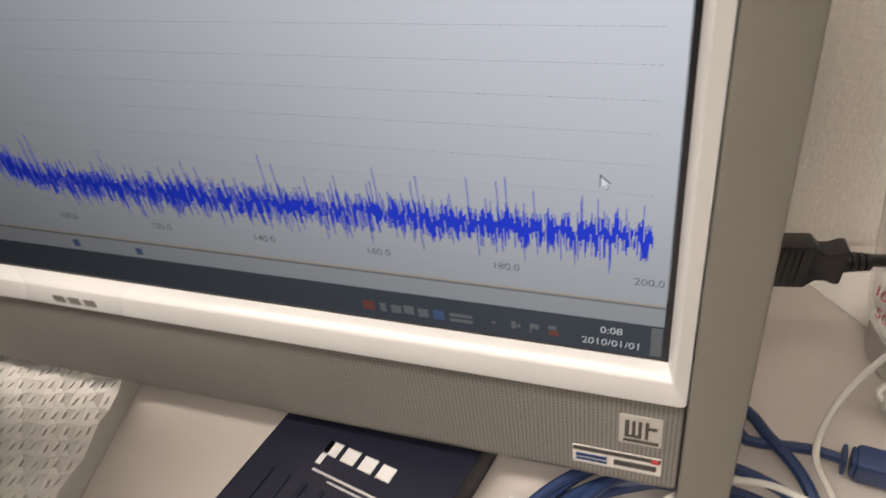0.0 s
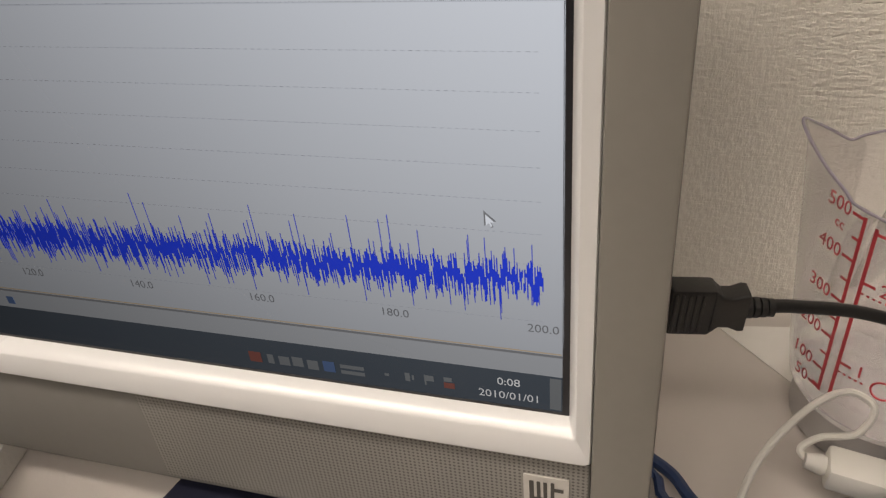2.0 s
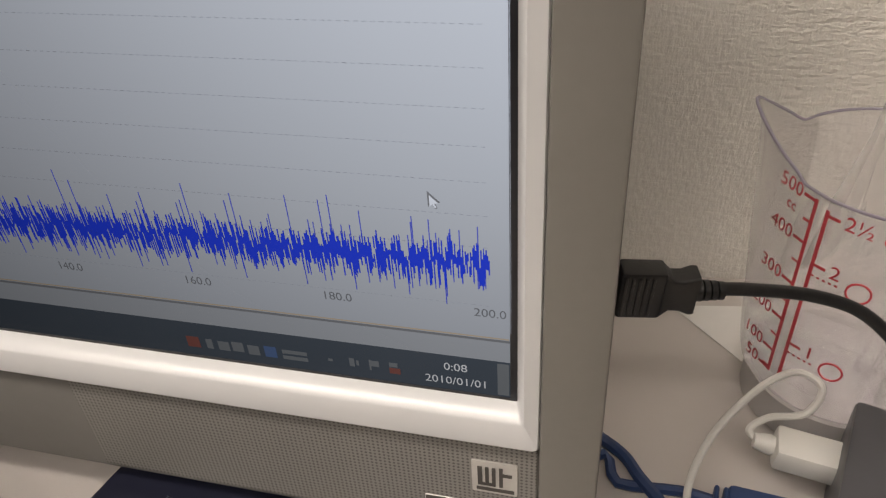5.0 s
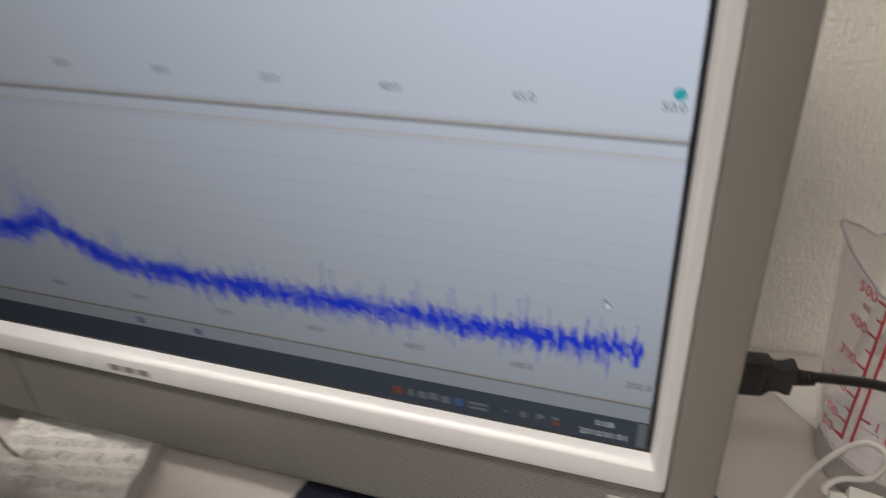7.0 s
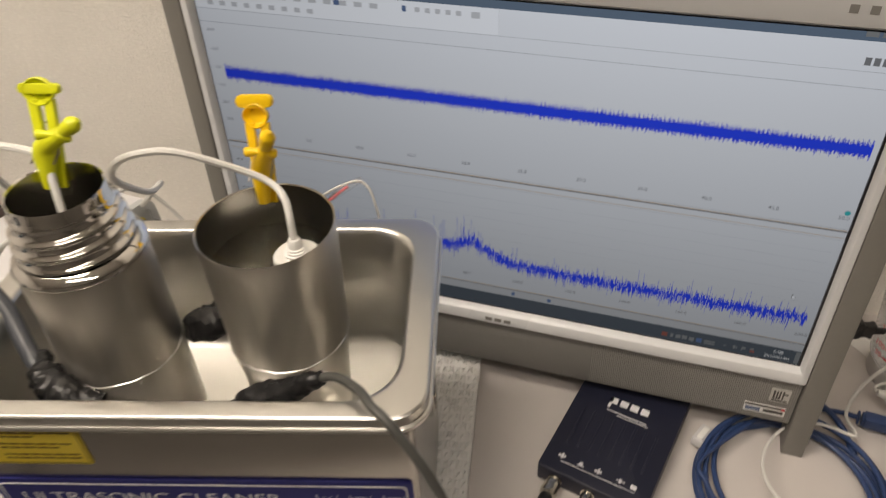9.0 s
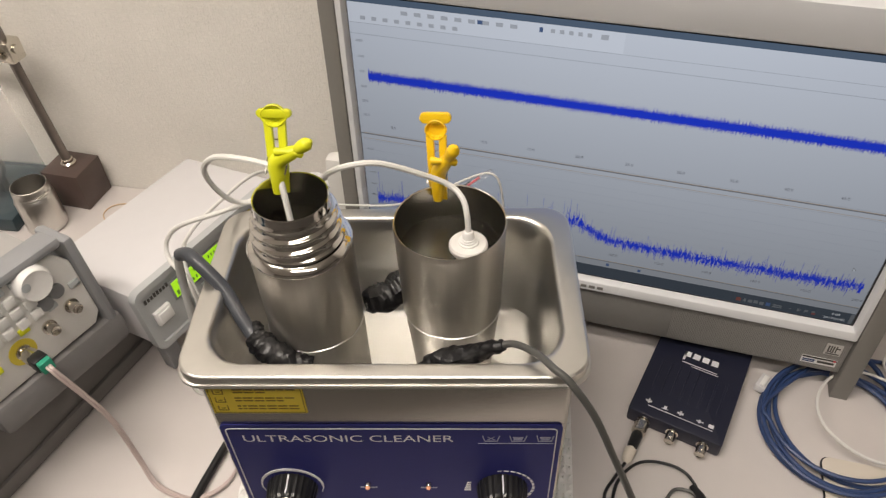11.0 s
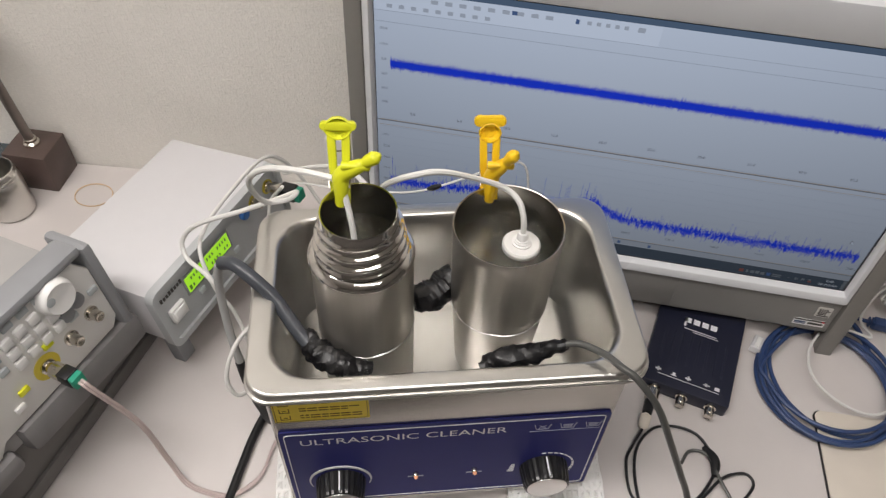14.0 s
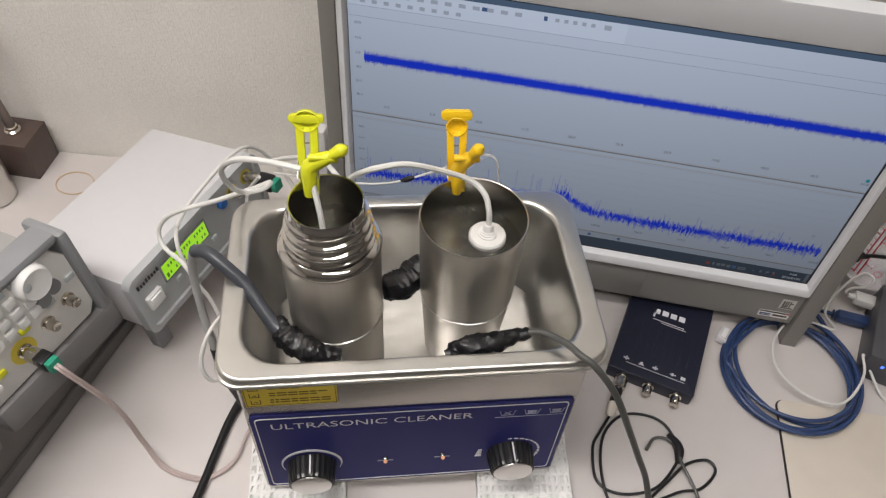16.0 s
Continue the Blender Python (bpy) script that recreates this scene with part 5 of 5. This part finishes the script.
part("blue_button", along(lathe([(0, 0), (0.0062, 0), (0.0062, 0.004), (0.005, 0.0055), (0, 0.0055)], 20), pose(0.0003, 0.140, 0.116, 0, 90, 0)), M["blueknob"], psu, "round blue button")
for yy, zz in ((0.160, 0.116), (0.186, 0.116)):
    s = part("bnc_socket", along(lathe([(0, 0), (0.0062, 0), (0.0062, 0.002), (0.0049, 0.0022), (0.0049, 0.0115), (0.0040, 0.012), (0, 0.011)], 20), pose(0.0003, yy, zz, 0, 90, 0)), M["nickel"], psu)
    part("ring_mark", along(lathe([(0.0066, 0), (0.0085, 0), (0.0085, 0.0006), (0.0066, 0.0006)], 20), pose(0.0005, yy, zz, 0, 90, 0)), M["yellowring"], psu)
for yy in (0.02, 0.185):
    for xx in (-0.030, -0.125):
        part("foot", boxed(xx - 0.008, xx + 0.008, yy - 0.009, yy + 0.009, 0.0012 - 0.139 * (xx + 0.001), 0.067, bevel=0.002), M["bumper"], psu, "grey raised foot")
bn = thing("terminal_adapter", PSU @ pose(0.012, 0.186, 0.116, 0, 90, 0), "black terminal adapter with green block on the generator's socket", "adapter")
part("adapter_collar", lathe([(0.0052, -0.004), (0.0072, -0.003), (0.0072, 0.008), (0.005, 0.009), (0, 0.009)], 20), M["nickel"], bn)
part("adapter_body", boxed(-0.0075, 0.0075, -0.0075, 0.0075, 0.008, 0.027, bevel=0.0015), M["black"], bn)
part("terminal_block", boxed(-0.0065, 0.0065, -0.0062, 0.0062, 0.027, 0.034, bevel=0.0008), M["green"], bn)
for k, pts in enumerate(([(-0.588, 0.19, 0.150), (-0.612, 0.20, 0.105), (-0.60, 0.16, 0.075), (-0.585, 0.13, 0.04), (-0.60, 0.11, 0.012), (-0.57, 0.10, 0.006)],
                         [(-0.555, 0.235, 0.06), (-0.59, 0.24, 0.12), (-0.61, 0.215, 0.165), (-0.625, 0.15, 0.172), (-0.632, 0.09, 0.165), (-0.615, 0.065, 0.135), (-0.595, 0.055, 0.11), (-0.583, 0.045, 0.08), (-0.572, 0.03, 0.03), (-0.56, 0.02, 0.006)],
                         [(-0.575, 0.150, 0.02), (-0.60, 0.13, 0.07), (-0.595, 0.10, 0.10), (-0.585, 0.08, 0.07), (-0.59, 0.10, 0.03), (-0.575, 0.06, 0.006)],
                         [(-0.57, 0.07, 0.05), (-0.588, 0.075, 0.09), (-0.578, 0.10, 0.11), (-0.568, 0.115, 0.08), (-0.58, 0.09, 0.04), (-0.565, 0.045, 0.01)])):
    cable(pts, 0.0020, M["whitecable"], "white sensor cable hanging in loops beside the bath", steps=8, name="sensor_cable")
plugw = thing("white_adapter", pose(-0.5610, 0.2950, 0), "white power adapter standing beside the monitor", "adapter")
part("adapter_body", boxed(-0.0150, 0.0150, -0.0105, 0.0105, 0.0, 0.138, bevel=0.008), M["whitecable"], plugw)

# ---- function generator with keypad, on a dark instrument ----
low = thing("dark_instrument", pose(-0.7430, -0.1570, 0, 0, 0, -8.1), "dark grey instrument case under the function generator", "instrument")
part("case", slab(rounded(-0.28, -0.004, -0.11, 0.235, 0.004), 0.004, 0.078, bevel=0.002), M["darkbox"], low)
part("front_lip", boxed(-0.006, 0.0, -0.108, 0.233, 0.004, 0.022, bevel=0.001), M["darkbox"], low)
part("foot", boxed(-0.05, -0.03, 0.19, 0.215, 0.0, 0.005), M["black"], low)
part("foot", boxed(-0.05, -0.03, -0.09, -0.065, 0.0, 0.005), M["black"], low)
part("foot", boxed(-0.25, -0.23, 0.19, 0.215, 0.0, 0.005), M["black"], low)
GEN = pose(-0.6895, -0.0200, 0.086, 0, -7, -15)
gen = thing("function_generator", GEN, "pale grey function generator with keypad, knob and rubber bumpers", "function generator")
# local: x out of the panel, y along it to the knob, z up; the panel's lower edge lies near z 0.03
part("case", boxed(-0.26, -0.006, -0.205, 0.030, 0.014, 0.122, bevel=0.006), M["gencase"], gen)
face = part("front_panel", slab([(-0.205, 0.028), (-0.110, 0.028), (-0.100, 0.038), (0.026, 0.040), (0.034, 0.050), (0.034, 0.112), (0.020, 0.132), (-0.205, 0.132)], -0.008, 0.0, axis="x", bevel=0.002), M["genface"], gen, "pale grey front panel")
part("upper_bumper", boxed(-0.022, 0.007, -0.062, 0.034, 0.1315, 0.1425, bevel=0.005), M["bumper"], gen, "blue-grey rubber bumper")
part("corner_bumper", boxed(-0.045, 0.004, 0.0345, 0.046, 0.030, 0.134, bevel=0.0055), M["bumper"], gen, "blue-grey rubber bumper")
part("lower_bumper", boxed(-0.060, 0.005, -0.090, 0.050, 0.004, 0.037, bevel=0.007), M["darkbumper"], gen, "dark grey rubber bumper")
part("lower_bumper", boxed(-0.060, 0.006, -0.215, -0.100, 0.004, 0.026, bevel=0.007), M["darkbumper"], gen, "dark grey rubber bumper")
wheel = part("dial", along(lathe([(0, 0), (0.0165, 0), (0.0165, 0.006), (0.0150, 0.011), (0.0135, 0.0125), (0.0120, 0.012), (0, 0.0118)], 40), pose(0, -0.004, 0.119, 0, 90, 0)), M["key"], gen, "white rotary dial")
part("finger_dimple", along(lathe([(0.0035, 0), (0.0040, 0.0005), (0.0030, 0.0008), (0, 0.0004)], 16), pose(0.0119, -0.0125, 0.123, 0, 90, 0)), M["keydim"], wheel)
for k in range(2):
    part("arrow_key", along(lathe([(0, 0), (0.0072, 0), (0.0068, 0.003), (0, 0.0034)], 20), pose(0, 0.010 - 0.013 * k, 0.096 - 0.004 * k, 0, 90, 0)), M["bumper"], gen)
for i in range(4):
    for j in range(3):
        part("key", boxed(0, 0.0040, -0.0590 + 0.0135 * i, -0.0490 + 0.0135 * i, 0.0850 + 0.0125 * j, 0.0940 + 0.0125 * j, bevel=0.0012), M["key"], gen)
for i in range(6):
    part("function_key", boxed(0, 0.0026, -0.098 + 0.0155 * i, -0.0875 + 0.0155 * i, 0.1235, 0.1300, bevel=0.0009), M["keydim"], gen)
for i in range(3):
    for j in range(2):
        part("function_key", boxed(0, 0.0026, -0.0975 + 0.0125 * i, -0.089 + 0.0125 * i, 0.092 + 0.013 * j, 0.0985 + 0.013 * j, bevel=0.0009), M["keydim"], gen)
for k in range(6):
    part("soft_key", boxed(0, 0.0036, -0.1115, -0.1035, 0.0595 + 0.0118 * k, 0.0680 + 0.0118 * k, bevel=0.0012), M["keyblue"], gen, "blue-grey soft key")
for yy, zz, ringed in ((0.0145, 0.074, 0), (-0.0110, 0.070, 0), (-0.0400, 0.066, 1)):
    s = part("bnc_socket", along(lathe([(0, 0), (0.0068, 0), (0.0068, 0.002), (0.0049, 0.0022), (0.0049, 0.0115), (0.0040, 0.012), (0, 0.011)], 20), pose(0.0002, yy, zz, 0, 90, 0)), M["nickel"], gen)
    if ringed:
        part("ring_mark", along(lathe([(0.0070, 0), (0.0125, 0), (0.0125, 0.0006), (0.0070, 0.0006)], 28), pose(0.0002, yy, zz, 0, 90, 0)), M["yellowring"], gen, "yellow ring mark")
for yy, zz, mm in ((-0.066, 0.066, "limeclip"), (-0.030, 0.0835, "limeclip"), (-0.076, 0.055, "key"), (0.026, 0.092, "keydim"), (0.000, 0.086, "keydim")):
    part("lit_key", boxed(0, 0.003, yy - 0.005, yy + 0.005, zz - 0.003, zz + 0.003, bevel=0.001), M[mm], gen)
disp = part("display", boxed(-0.001, 0.0008, -0.200, -0.1165, 0.058, 0.126), M["gendisplay"], gen, "dark display with cyan marks", soft=False)
bm = bmesh.new()
for k in range(7):
    box(bm, 0.0008, 0.0010, -0.126, -0.119, 0.064 + 0.0085 * k, 0.0695 + 0.0085 * k)
    box(bm, 0.0008, 0.0010, -0.150 + 0.002 * k, -0.1495 + 0.002 * k, 0.075, 0.085)
part("display_marks", bm, M["gentrace"], disp, soft=False)
port = part("usb_port", boxed(0, 0.0016, -0.128, -0.112, 0.0425, 0.0490, bevel=0.0003), M["nickel"], gen, soft=False)
part("port_slot", boxed(0.0014, 0.0018, -0.1265, -0.1135, 0.0440, 0.0475), M["hole"], port, soft=False)
part("maker_mark", boxed(0.0001, 0.0004, -0.135, -0.112, 0.1275, 0.1305), M["keyblue"], gen, soft=False)
ad = thing("terminal_adapter", GEN @ pose(0.012, -0.0400, 0.066, 0, 90, 0), "black terminal adapter with green block on the generator's output", "adapter")
part("adapter_collar", lathe([(0.0052, -0.004), (0.0072, -0.003), (0.0072, 0.008), (0.005, 0.009), (0, 0.009)], 20), M["nickel"], ad)
part("adapter_body", boxed(-0.0066, 0.0066, -0.0066, 0.0066, 0.007, 0.020, bevel=0.0015), M["black"], ad)
part("terminal_block", boxed(-0.0058, 0.0058, -0.0056, 0.0056, 0.020, 0.026, bevel=0.0008), M["green"], ad)
for off in (0.0, 0.0026):
    start, then = GEN @ Vector((0.037, -0.0412 + off, 0.066)), GEN @ Vector((0.046, -0.0412 + off, 0.060))
    cable([start, then, (-0.641, -0.064 + off, 0.088), (-0.628, -0.068 + off, 0.030), (-0.610, -0.078 + off, 0.006), (-0.580, -0.082 + off, 0.004), (-0.562, -0.077 + off, 0.004), (-0.546, -0.056 + off, 0.004), (-0.544, -0.022 + off, 0.004), (-0.535, 0.02 + off, 0.004)],
          0.0015, M["pinkcable"], "clear pinkish twin lead from the function generator to the bath", steps=8, name="twin_lead")
cable([(-0.530, 0.08, 0.005), (-0.558, 0.030, 0.005), (-0.566, -0.010, 0.005), (-0.567, -0.052, 0.005), (-0.567, -0.100, 0.005), (-0.572, -0.20, 0.005), (-0.60, -0.30, 0.005)], 0.0042, M["black"], "black power cord on the desk beside the bath", n=10, name="mains_cable")

# ---- things at the back of the desk ----
stand = thing("magnetic_stand", pose(-0.9600, 0.2830, 0, 0, 0, 2), "dark iron magnetic base with a leaning steel rod and clamp", "stand")
part("base_block", boxed(-0.028, 0.028, -0.026, 0.026, 0.0, 0.056, bevel=0.0015), M["iron"], stand, "dark brown-black iron block")
part("base_nut", lathe([(0.010, 0.056), (0.010, 0.059), (0.0075, 0.061), (0.0075, 0.0645), (0.005, 0.066), (0, 0.066)], 20), M["nickel"], stand)
part("rod", tube([(0, 0, 0.058), (-0.006, -0.002, 0.16), (-0.012, -0.004, 0.28)], 0.0060, 14, 3), M["rod"], stand)
clampm = part("clamp", boxed(-0.024, 0.006, -0.016, 0.008, 0.214, 0.241, bevel=0.003), M["nickel"], stand)
part("clamp_screw", along(lathe([(0, 0), (0.009, 0), (0.009, 0.008), (0.004, 0.009), (0.004, 0.020), (0, 0.020)], 16), pose(-0.016, -0.032, 0.221, -90, 0, 0)), M["nickel"], clampm)
part("cross_rod", tube([(0.010, -0.006, 0.231), (-0.06, -0.006, 0.231), (-0.18, -0.006, 0.231)], 0.0055, 12, 3), M["nickel"], stand)
jar = thing("steel_jar", pose(-0.9680, 0.2180, 0), "small open steel jar with threaded mouth, on the desk", "jar")
part("jar_wall", lathe([(0, 0), (0.023, 0), (0.0255, 0.003), (0.0255, 0.050), (0.0235, 0.0535), (0.0225, 0.055), (0.0238, 0.057), (0.0225, 0.059), (0.0238, 0.0615), (0.0225, 0.064), (0.0225, 0.0685), (0.0215, 0.069), (0.0210, 0.066), (0.0225, 0.050), (0.0230, 0.006), (0, 0.005)], 48), M["tanksteel"], jar)
bal = thing("display_case", pose(-1.0600, 0.2450, 0, 0, 0, 8), "clear acrylic cover on a dark base on the desk", "display case")
part("base", boxed(-0.090, 0.055, -0.060, 0.060, 0.0, 0.022, bevel=0.003), M["tealbase"], bal, "dark teal base")
cover = part("cover", loft([[(a, b, z) for a, b in rounded(-0.083 + i, 0.045 - i, -0.050 + i, 0.050 - i, 0.006, 4)] for i, z in ((0, 0.022), (0.004, 0.160), (0.012, 0.168))], cap_last=True), M["acrylic"], bal, "clear acrylic cover")
cover.visible_shadow = False
part("gauge", along(lathe([(0, 0), (0.022, 0), (0.022, 0.012), (0.020, 0.014), (0, 0.014)], 28), pose(-0.005, -0.010, 0.062, 60, 0, 40)), M["rod"], bal)
part("gauge_post", boxed(-0.012, -0.002, -0.006, 0.004, 0.022, 0.060), M["darkbox"], bal)
ringp = [(-0.885 + 0.024 * math.cos(a), 0.262 + 0.020 * math.sin(a), 0.0013) for a in [radians(24 * k) for k in range(16)]]
cable(ringp, 0.0008, M["band"], "thin tan rubber band lying on the desk", "rubber band", n=6, steps=3, name="rubber_band")
